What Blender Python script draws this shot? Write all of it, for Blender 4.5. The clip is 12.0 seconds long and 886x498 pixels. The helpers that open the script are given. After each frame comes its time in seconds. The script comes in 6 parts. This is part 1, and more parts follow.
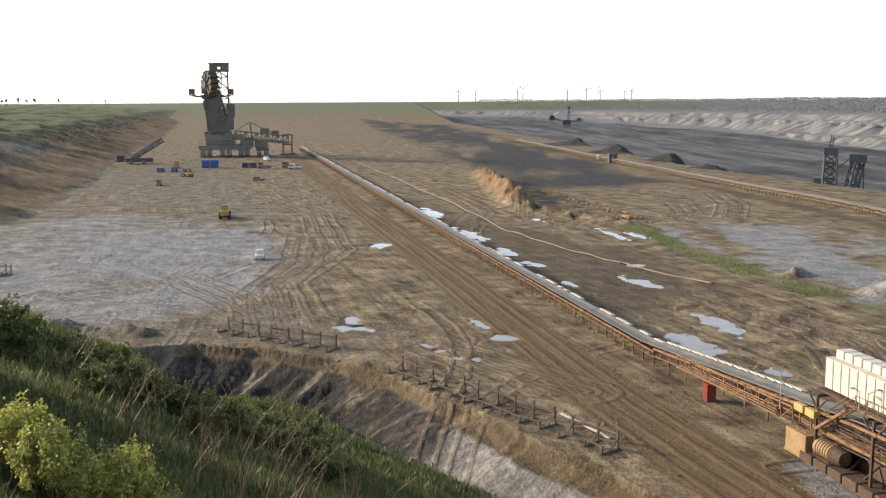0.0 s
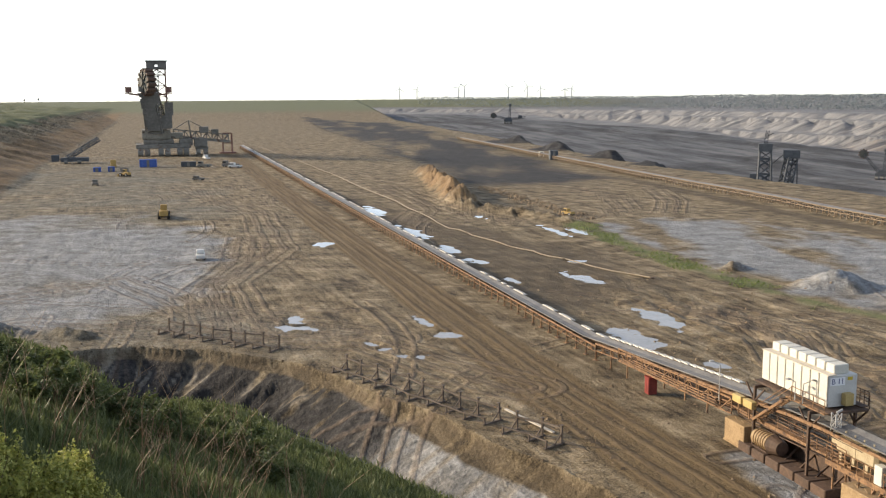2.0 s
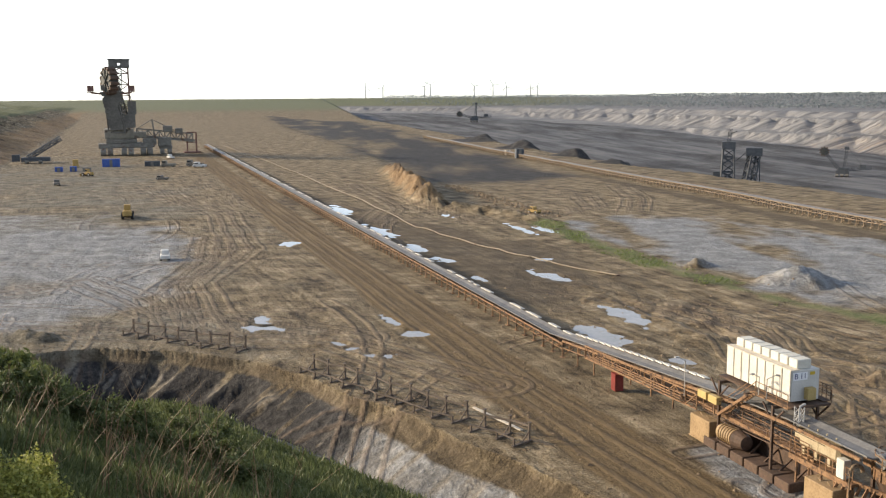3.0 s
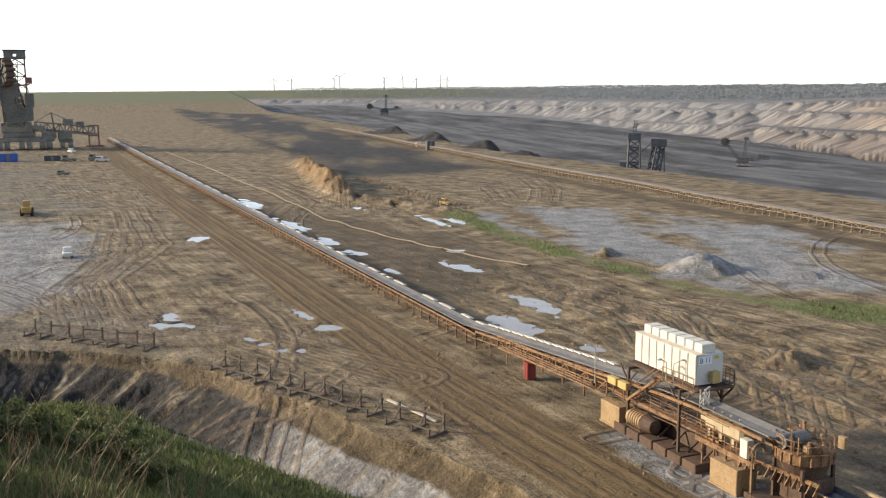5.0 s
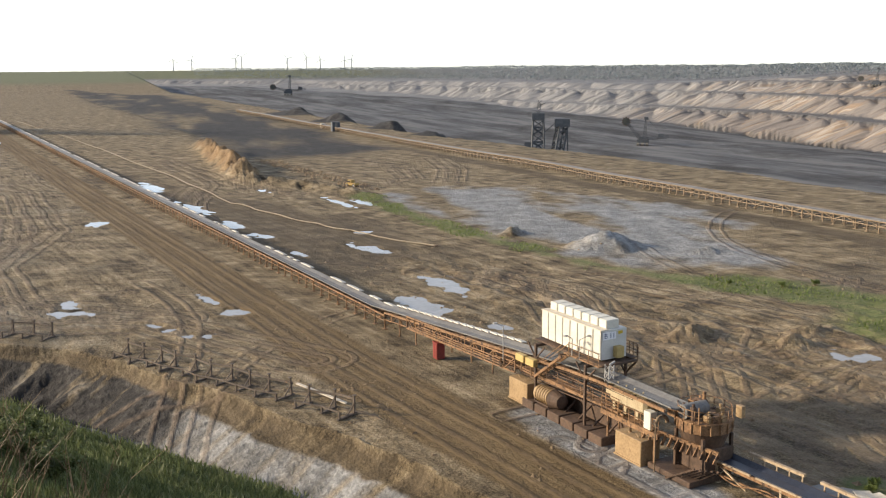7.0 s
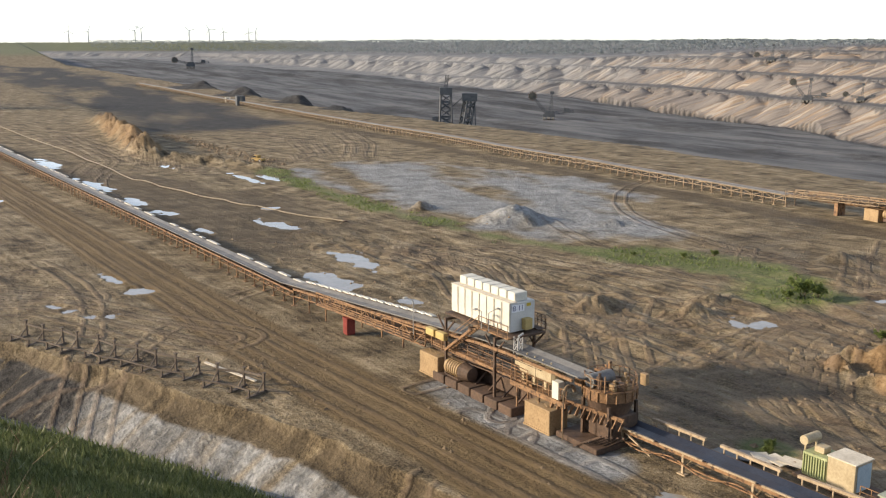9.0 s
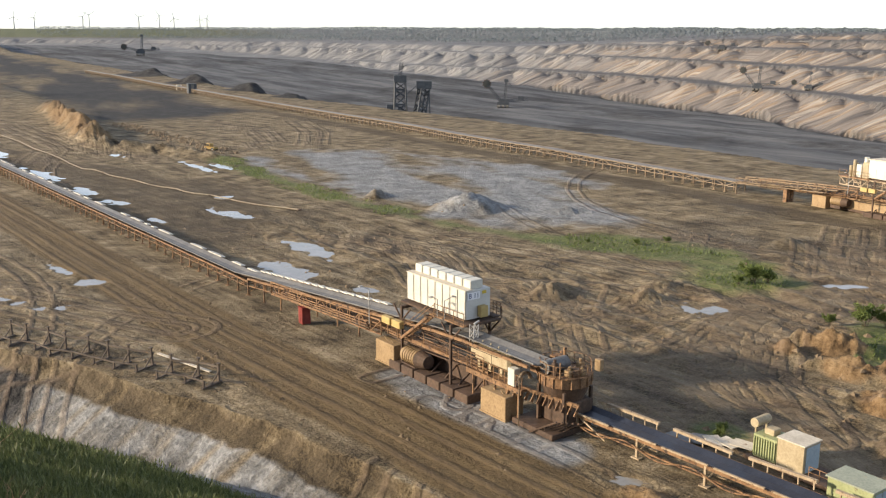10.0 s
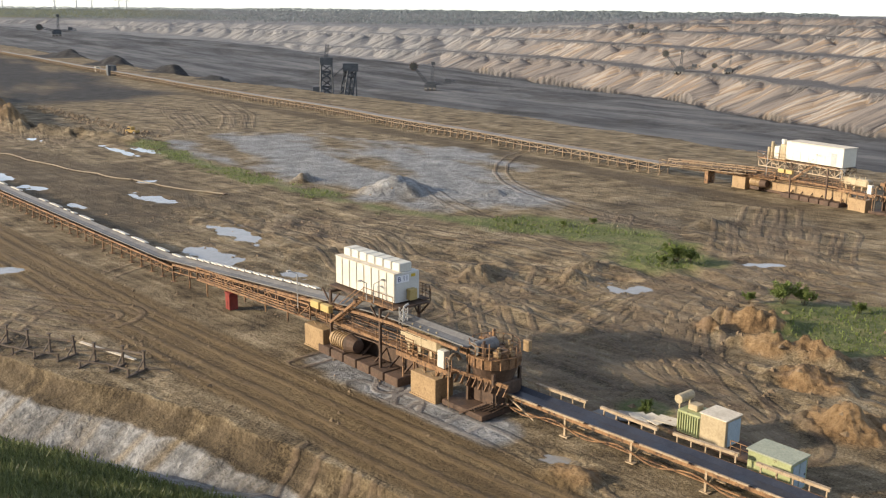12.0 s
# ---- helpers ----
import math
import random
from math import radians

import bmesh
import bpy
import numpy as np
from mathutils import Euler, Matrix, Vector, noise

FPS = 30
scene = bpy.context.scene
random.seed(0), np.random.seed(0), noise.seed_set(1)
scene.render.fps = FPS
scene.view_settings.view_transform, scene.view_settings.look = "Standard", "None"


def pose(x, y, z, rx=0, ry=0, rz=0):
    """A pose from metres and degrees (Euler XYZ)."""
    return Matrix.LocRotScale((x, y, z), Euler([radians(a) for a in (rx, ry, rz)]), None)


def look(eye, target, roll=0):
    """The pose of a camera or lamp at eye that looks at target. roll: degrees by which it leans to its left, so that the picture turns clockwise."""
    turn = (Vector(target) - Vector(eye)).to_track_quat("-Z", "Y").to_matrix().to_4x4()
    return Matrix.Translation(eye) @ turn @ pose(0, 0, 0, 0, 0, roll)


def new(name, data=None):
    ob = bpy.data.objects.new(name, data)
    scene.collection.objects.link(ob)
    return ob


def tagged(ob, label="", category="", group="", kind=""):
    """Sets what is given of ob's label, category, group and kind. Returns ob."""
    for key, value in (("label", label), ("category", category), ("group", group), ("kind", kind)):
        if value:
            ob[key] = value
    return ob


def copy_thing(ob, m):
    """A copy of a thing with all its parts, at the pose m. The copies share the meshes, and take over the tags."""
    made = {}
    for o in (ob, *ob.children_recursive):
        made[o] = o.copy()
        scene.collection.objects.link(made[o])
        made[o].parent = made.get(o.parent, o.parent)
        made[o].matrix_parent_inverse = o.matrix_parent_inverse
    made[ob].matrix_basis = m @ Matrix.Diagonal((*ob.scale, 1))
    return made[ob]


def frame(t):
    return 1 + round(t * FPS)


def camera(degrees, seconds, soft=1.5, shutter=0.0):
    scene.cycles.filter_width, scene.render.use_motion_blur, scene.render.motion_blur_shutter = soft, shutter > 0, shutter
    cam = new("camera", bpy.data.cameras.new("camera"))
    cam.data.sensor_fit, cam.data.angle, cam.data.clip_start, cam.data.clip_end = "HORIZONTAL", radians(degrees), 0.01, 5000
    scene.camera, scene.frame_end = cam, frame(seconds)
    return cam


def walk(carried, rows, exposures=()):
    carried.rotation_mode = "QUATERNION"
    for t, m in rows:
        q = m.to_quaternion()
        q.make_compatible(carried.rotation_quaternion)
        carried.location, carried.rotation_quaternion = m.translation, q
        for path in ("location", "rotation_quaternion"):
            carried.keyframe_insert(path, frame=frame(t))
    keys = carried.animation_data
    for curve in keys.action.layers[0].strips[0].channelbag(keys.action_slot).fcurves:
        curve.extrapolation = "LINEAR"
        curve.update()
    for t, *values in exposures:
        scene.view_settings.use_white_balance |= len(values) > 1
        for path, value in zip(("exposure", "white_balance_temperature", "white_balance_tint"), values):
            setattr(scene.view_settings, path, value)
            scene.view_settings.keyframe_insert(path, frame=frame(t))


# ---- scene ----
cam = camera(48.98, 12.0, 1.2)
EYE = Vector((0, 0, 30))
# seconds, pan to the right, tilt, lean
ROWS = [
    (0.0, 0.000, -8.655, -0.300), (0.5, 0.756, -8.696, -0.320), (1.0, 1.594, -8.733, -0.325), (1.5, 2.423, -8.763, -0.352),
    (2.0, 3.385, -8.806, -0.404), (2.5, 4.329, -8.844, -0.433), (4.5, 9.155, -9.215, -0.445), (5.0, 10.583, -9.391, -0.456),
    (5.5, 11.891, -9.617, -0.470), (6.0, 13.325, -9.898, -0.473), (6.5, 14.667, -10.204, -0.466), (7.0, 16.098, -10.552, -0.443),
    (9.0, 21.535, -12.058, -0.049), (9.5, 22.844, -12.411, 0.035), (10.0, 24.224, -12.756, 0.145), (10.5, 25.428, -13.049, 0.236),
    (11.0, 26.601, -13.321, 0.342), (11.5, 27.589, -13.533, 0.440), (12.0, 28.547, -13.730, 0.540),
]


def aim(pan, tilt):
    p, t = radians(pan), radians(tilt)
    return EYE + Vector((math.sin(p) * math.cos(t), math.cos(p) * math.cos(t), math.sin(t)))


walk(cam, [(t, look(EYE, aim(pan, tilt), lean)) for t, pan, tilt, lean in ROWS])

# ---- light ----
SUN_AZ, SUN_EL = -70.0, 18.0
world = bpy.data.worlds.new("sky")
scene.world = world
world.use_nodes = True
wn = world.node_tree.nodes
sky = wn.new("ShaderNodeTexSky")
sky.sky_type, sky.sun_disc = "NISHITA", False
sky.sun_elevation, sky.sun_rotation = radians(SUN_EL), radians(SUN_AZ % 360)
sky.air_density, sky.dust_density, sky.ozone_density = 0.7, 0.4, 1.5
wn["Background"].inputs["Strength"].default_value = 0.12
haze = wn.new("ShaderNodeHueSaturation")                # a milky, hazy evening sky
haze.inputs["Saturation"].default_value = 0.5
world.node_tree.links.new(sky.outputs[0], haze.inputs["Color"])
world.node_tree.links.new(haze.outputs[0], wn["Background"].inputs["Color"])
sun = new("sun", bpy.data.lights.new("sun", "SUN"))
sun.data.energy, sun.data.angle, sun.data.color = 3.2, radians(4.0), (1.0, 0.82, 0.60)
toward = Vector((math.sin(radians(SUN_AZ)) * math.cos(radians(SUN_EL)), math.cos(radians(SUN_AZ)) * math.cos(radians(SUN_EL)), math.sin(radians(SUN_EL))))
sun.matrix_world = look(toward * 300, (0, 0, 0))
scene.view_settings.exposure = 1.25


# ---- materials ----
def mat(name, dark, light, rough=0.8, metal=0.0, size=1.0, fine=8.0, bump=0.25, dirt=None, dirt_amount=0.0, spec=0.4):
    """Two tones mixed by a broad and a fine noise, an optional dirt tone with its own patches, and relief."""
    m = bpy.data.materials.new(name)
    m.use_nodes = True
    nt = m.node_tree
    n, l = nt.nodes, nt.links
    bsdf = n["Principled BSDF"]
    co = n.new("ShaderNodeNewGeometry")
    big, small = n.new("ShaderNodeTexNoise"), n.new("ShaderNodeTexNoise")
    for tex, s, d in ((big, size, 4), (small, size * fine, 6)):
        tex.inputs["Scale"].default_value, tex.inputs["Detail"].default_value, tex.inputs["Roughness"].default_value = s, d, 0.6
        l.new(co.outputs["Position"], tex.inputs["Vector"])
    add = n.new("ShaderNodeMath")
    add.operation = "ADD"
    l.new(big.outputs[0], add.inputs[0]), l.new(small.outputs[0], add.inputs[1])
    ramp = n.new("ShaderNodeValToRGB")
    ramp.color_ramp.elements[0].position, ramp.color_ramp.elements[1].position = 0.36, 0.64
    ramp.color_ramp.elements[0].color, ramp.color_ramp.elements[1].color = (*dark, 1), (*light, 1)
    half = n.new("ShaderNodeMath")
    half.operation, half.inputs[1].default_value = "MULTIPLY", 0.5
    l.new(add.outputs[0], half.inputs[0]), l.new(half.outputs[0], ramp.inputs[0])
    colour = ramp.outputs[0]
    if dirt:
        patch = n.new("ShaderNodeTexNoise")
        patch.inputs["Scale"].default_value, patch.inputs["Detail"].default_value = size * 2.3, 8
        l.new(co.outputs["Position"], patch.inputs["Vector"])
        pr = n.new("ShaderNodeMapRange")
        pr.inputs["From Min"].default_value, pr.inputs["From Max"].default_value = 0.72 - 0.4 * dirt_amount, 0.82 - 0.4 * dirt_amount
        l.new(patch.outputs[0], pr.inputs["Value"])
        mix = n.new("ShaderNodeMix")
        mix.data_type = "RGBA"
        mix.inputs["B"].default_value = (*dirt, 1)
        l.new(pr.outputs[0], mix.inputs["Factor"]), l.new(colour, mix.inputs["A"])
        colour = mix.outputs["Result"]
    l.new(colour, bsdf.inputs["Base Color"])
    bp = n.new("ShaderNodeBump")
    bp.inputs["Strength"].default_value, bp.inputs["Distance"].default_value = bump, 0.4 / (size * fine)
    l.new(small.outputs[0], bp.inputs["Height"]), l.new(bp.outputs[0], bsdf.inputs["Normal"])
    bsdf.inputs["Roughness"].default_value, bsdf.inputs["Metallic"].default_value = rough, metal
    bsdf.inputs["Specular IOR Level"].default_value = spec
    return m


M_STEEL = mat("weathered_ochre_steel", (0.11, 0.058, 0.03), (0.32, 0.19, 0.095), 0.7, 0.0, 0.9, 7, 0.2, (0.05, 0.03, 0.02), 0.45)
M_DARKSTEEL = mat("dark_rusty_steel", (0.045, 0.03, 0.022), (0.12, 0.075, 0.05), 0.75, 0.0, 0.6, 7, 0.2)
# tones raised so the distant excavator's haze sits in the paint
M_GREYSTEEL = mat("grey_machine_steel", (0.11, 0.105, 0.09), (0.23, 0.215, 0.185), 0.7, 0.0, 0.12, 6, 0.2, (0.12, 0.07, 0.045), 0.3)
M_BELT = mat("grey_rubber_belt", (0.09, 0.09, 0.092), (0.20, 0.195, 0.185), 0.55, 0.0, 0.5, 9, 0.1)
M_BLUEBELT = mat("blue_black_rubber_belt", (0.018, 0.022, 0.036), (0.04, 0.048, 0.07), 0.42, 0.0, 0.5, 9, 0.1)
M_COVER = mat("pale_idler_cover", (0.45, 0.40, 0.32), (0.66, 0.61, 0.51), 0.7, 0.0, 0.8, 6, 0.1, (0.22, 0.15, 0.09), 0.2)
M_WHITE = mat("white_painted_panel", (0.52, 0.505, 0.44), (0.64, 0.625, 0.55), 0.5, 0.0, 0.5, 9, 0.05, (0.5, 0.44, 0.34), 0.08)
M_CREAM = mat("cream_painted_panel", (0.31, 0.25, 0.155), (0.46, 0.385, 0.255), 0.6, 0.0, 0.7, 8, 0.1, (0.25, 0.17, 0.1), 0.2)
M_TAN = mat("tan_painted_steel", (0.23, 0.155, 0.08), (0.37, 0.26, 0.14), 0.65, 0.0, 0.7, 8, 0.1, (0.18, 0.11, 0.06), 0.25)
M_RAIL = mat("weathered_tan_rail", (0.27, 0.20, 0.125), (0.45, 0.36, 0.25), 0.75, 0.0, 1.1, 7, 0.2, (0.13, 0.08, 0.045), 0.35)
M_IDLER = mat("whitish_idler_cover", (0.52, 0.49, 0.42), (0.70, 0.67, 0.59), 0.65, 0.0, 0.8, 6, 0.1, (0.3, 0.22, 0.14), 0.15)
M_OLDOCHRE = mat("old_ochre_steel", (0.13, 0.09, 0.055), (0.27, 0.20, 0.125), 0.75, 0.0, 0.9, 7, 0.2, (0.06, 0.04, 0.028), 0.4)
M_PIPE = mat("dusty_pipe", (0.17, 0.14, 0.10), (0.29, 0.245, 0.18), 0.8)
M_RED = mat("red_painted_steel", (0.15, 0.022, 0.018), (0.26, 0.04, 0.03), 0.55, 0.0, 1.2, 6, 0.1)
# pale base colour adds painted sky brightness to the real reflection
M_WATER = mat("still_water", (0.20, 0.19, 0.165), (0.27, 0.255, 0.225), 0.03, 0.0, 0.3, 6, 0.01, None, 0, 0.9)


# ---- ground ----
CHANCE = np.random.RandomState(7).rand(16, 256, 256).astype(np.float32)


def value_noise(x, y, seed=0):
    xi, yi = np.floor(x).astype(np.int32), np.floor(y).astype(np.int32)
    fx, fy = (x - xi).astype(np.float32), (y - yi).astype(np.float32)
    fx, fy = fx * fx * (3 - 2 * fx), fy * fy * (3 - 2 * fy)
    table = CHANCE[seed % 16]
    xi, yi = (xi + 37 * (seed // 16)) & 255, yi & 255
    xj, yj = (xi + 1) & 255, (yi + 1) & 255
    a, b, c, d = table[xi, yi], table[xj, yi], table[xi, yj], table[xj, yj]
    return (a + (b - a) * fx) * (1 - fy) + (c + (d - c) * fx) * fy


def fbm(x, y, seed=0, octaves=4):
    total, amp, norm = 0, 1.0, 0.0
    for o in range(octaves):
        total, norm = total + amp * (value_noise(x * 2 ** o + 17 * o, y * 2 ** o - 9 * o, seed + o) - 0.5), norm + amp
        amp *= 0.5
    return total / norm * 2


def smooth(a, b, v):
    t = np.clip((v - a) / (b - a), 0, 1)
    return t * t * (3 - 2 * t)


def to_line(px, py, pts, closed=False):
    """Distance to a polyline, and on which side of it (plus: to its right), with the way along it."""
    best, side, along = np.full(np.shape(px), 1e9), np.zeros(np.shape(px)), np.zeros(np.shape(px))
    s = 0.0
    ends = pts + pts[:1] if closed else pts
    for (ax, ay), (bx, by) in zip(ends, ends[1:]):
        dx, dy = bx - ax, by - ay
        length = math.hypot(dx, dy)
        t = np.clip(((px - ax) * dx + (py - ay) * dy) / length ** 2, 0, 1)
        d = np.hypot(px - ax - t * dx, py - ay - t * dy)
        near = d < best
        best = np.where(near, d, best)
        side = np.where(near, np.sign((px - ax) * dy - (py - ay) * dx), side)
        along = np.where(near, s + t * length, along)
        s += length
    return best, side, along


def inside(px, py, pts):
    """Signed distance to a closed outline, plus inside."""
    d, _, _ = to_line(px, py, pts, True)
    odd = np.zeros(np.shape(px), bool)
    for (ax, ay), (bx, by) in zip(pts, pts[1:] + pts[:1]):
        if ay != by:
            odd ^= ((ay > py) != (by > py)) & (px < (bx - ax) * (py - ay) / (by - ay) + ax)
    return np.where(odd, d, -d)


BELT_A, BELT_B = (-91.0, 620.0), (26.6, 96.0)          # the long belt's axis
LIP = [(-60, 128), (-48, 122), (-38, 117), (-30, 118.5), (-23, 117), (-12, 110), (-6.6, 104), (2.5, 92.5), (10.4, 80), (14.6, 75), (22, 59), (25, 48), (28, 30), (30, 5)]
BELT2 = lambda y: 123 - 0.115 * (y - 152)              # the second belt's axis
EDGE = [(190, -200), (176, 60), (165, 167), (161, 221), (154, 276), (142, 341), (124, 420), (98, 640), (78, 860), (20, 1400)]
WALL_FOOT = [(700, -700), (560, 250), (545, 417), (578, 608), (610, 860), (600, 1080), (470, 1600), (200, 2150), (-200, 2500)]
STEP = [(-120, 1500), (-69, 1040), (-5, 625), (11.5, 505), (17, 400), (21, 330), (24, 268), (38, 248), (51, 216), (53, 190), (57, 150)]
LEFT_FOOT = [(-150, -150), (-120, 120), (-108, 200), (-110, 239), (-114, 290), (-152, 444), (-256, 900), (-420, 1600), (-450, 2200)]
GRASS_STRIP = [(47, 225), (50, 190), (55, 160), (61, 140), (70, 122), (79, 112), (84, 100), (81, 90)]
CLAY_LEFT = [(-112, 235), (-92, 262), (-66, 258), (-46, 232), (-31, 180), (-30, 150), (-36, 132), (-50, 128), (-70, 140), (-90, 170)]
CLAY_RIGHT = [(52, 232), (66, 236), (86, 232), (106, 190), (112, 165), (100, 140), (86, 122), (74, 128), (66, 146), (58, 172), (53, 205)]
COAL = [(-120, 1500), (-69, 1040), (-5, 625), (11.5, 505), (17, 400), (24, 345), (50, 342), (85, 356), (97, 370), (80, 520), (58, 760), (10, 1300)]
BARE = [(-8.2, 88.5, 4.0), (1.5, 83.0, 2.4)]          # bare brown spots in the slope's grass
WET_NEAR = [(32, 100), (46, 84), (58, 80), (70, 66), (66, 48), (56, 34), (46, 30), (43, 46), (37, 66)]
WET = [(-26, 290), (-10, 300), (10, 240), (38, 200), (44, 170), (40, 140), (22, 128), (14, 160), (2, 212), (-12, 262)]
# x, y, half length, half width, turn
PUDDLES = [
    (-12.8, 202.3, 3.4, 2.4, 78), (-3.6, 262.9, 12.9, 2.9, 103), (6.6, 218.7, 13.6, 2.8, 104), (12.9, 193.4, 6.9, 2.0, 102), (16.6, 178.4, 4.0, 2.0, 119),
    (4.8, 129.7, 4.3, 0.8, 107), (7.6, 121.4, 2.3, 1.7, 113), (-12.3, 131.9, 2.8, 1.8, 92), (-12.3, 126.8, 3.4, 1.5, 163), (-2.0, 117.5, 1.8, 0.7, 120),
    (-0.4, 115.0, 1.1, 0.8, 51), (1.9, 111.5, 1.3, 0.8, 126), (4.1, 111.2, 1.6, 1.1, 73), (24.0, 246.6, 4.1, 1.2, 110), (38.5, 217.7, 14.0, 1.4, 100),
    (43.2, 218.5, 10.0, 1.6, 101), (35.4, 175.9, 2.9, 2.0, 111), (33.0, 159.3, 7.7, 2.2, 106), (37.6, 128.5, 6.5, 2.2, 96), (31.7, 117.4, 7.5, 2.5, 109),
    (20.9, 157.9, 3.6, 1.0, 100), (37.2, 104.2, 2.3, 1.3, 112), (68.3, 81.8, 2.8, 2.3, 136), (90.6, 83.0, 2.7, 1.4, 153), (36.7, 50.4, 2.4, 0.9, 128),
]
# x, y, half length, half width, turn, height: coal heaps, sand heaps, the rest
MOUNDS = [
    (106, 590, 22, 12, 100, 5.0), (121, 510, 19, 12, 100, 5.5), (130, 450, 17, 11, 100, 4.5), (97, 700, 34, 13, 100, 5.0),
    (71.1, 66.4, 4.6, 2.2, 110, 2.4), (66.5, 67.3, 2.4, 1.6, 90, 1.2), (67, 60.0, 4.4, 2.0, 110, 1.6), (63.5, 52.6, 4.6, 2.4, 115, 1.7),
    (59, 44.5, 5.2, 2.6, 110, 1.9), (36.1, 47.5, 3, 2, 120, 0.9), (69, 56, 4, 2.4, 100, 2.0), (134, 430, 12, 7, 100, 4.0),
    (71.8, 148.3, 7.5, 6, 20, 3.0), (61.1, 164.8, 3, 2.4, 20, 1.8), (55.3, 93.8, 4, 2.2, 0, 1.3), (64.9, 88.2, 3.5, 2.0, -20, 1.2), (85.3, 137.8, 5, 2.5, -20, 1.1),
    (100.6, 103.0, 5, 3, -10, 1.4), (69.7, 91.5, 3.6, 2, 0, 0.9), (-50.7, 127.5, 5, 3, 170, 1.6), (-41.3, 124.9, 5, 2.5, 165, 1.4), (147, 117.5, 5, 4, 0, 1.2), (58, 96, 3, 2, 10, 1.0),
]


TIERS = ((0, -45, -22), (66, -22, -4), (124, -4, 10), (178, 10, 19), (230, 19, 26.5))


def terraces(s, along):
    """Spoil benches: flat berms, and below each a row of overlapping tipped cones. Height, tone of the cone, and berm or slope."""
    wall, tone, berm = np.full(np.shape(s), -45.0), np.zeros(np.shape(s)), np.zeros(np.shape(s))
    for k, (start, low, high) in enumerate(TIERS):
        best = np.full(np.shape(s), -1e9)
        pick = np.zeros(np.shape(s))
        for layer, pitch in ((0, 62.0), (1, 37.0)):
            cell = np.floor(along / pitch + 0.37 * k + 0.5 * layer)
            for off in (-1, 0, 1):
                c = cell + off
                rnd = value_noise(c * 7.31 + 0.5, c * 0 + k * 3.7 + layer, 91)
                centre = (c + 0.5 + 0.5 * (rnd - 0.5) - 0.37 * k - 0.5 * layer) * pitch
                reach = 40 + 26 * (rnd - 0.5) - 8 * layer
                cone = high - 0.62 * np.hypot(s - start - reach, 0.8 * (along - centre))
                up = cone > best
                best, pick = np.where(up, cone, best), np.where(up, rnd + 0.17 * k, pick)
        top = np.where(s - start > 36, high, best)
        this = np.clip(np.maximum(top, high - 0.6 * np.clip(start + 52 - s, 0, 99)), low, high)
        here = s > start
        wall = np.where(here, this, wall)
        tone = np.where(here, pick, tone)
        berm = np.where(here, ((this > high - 0.4) | (this < low + 0.3)) * 1.0, berm)
    return wall, tone % 1.0, berm


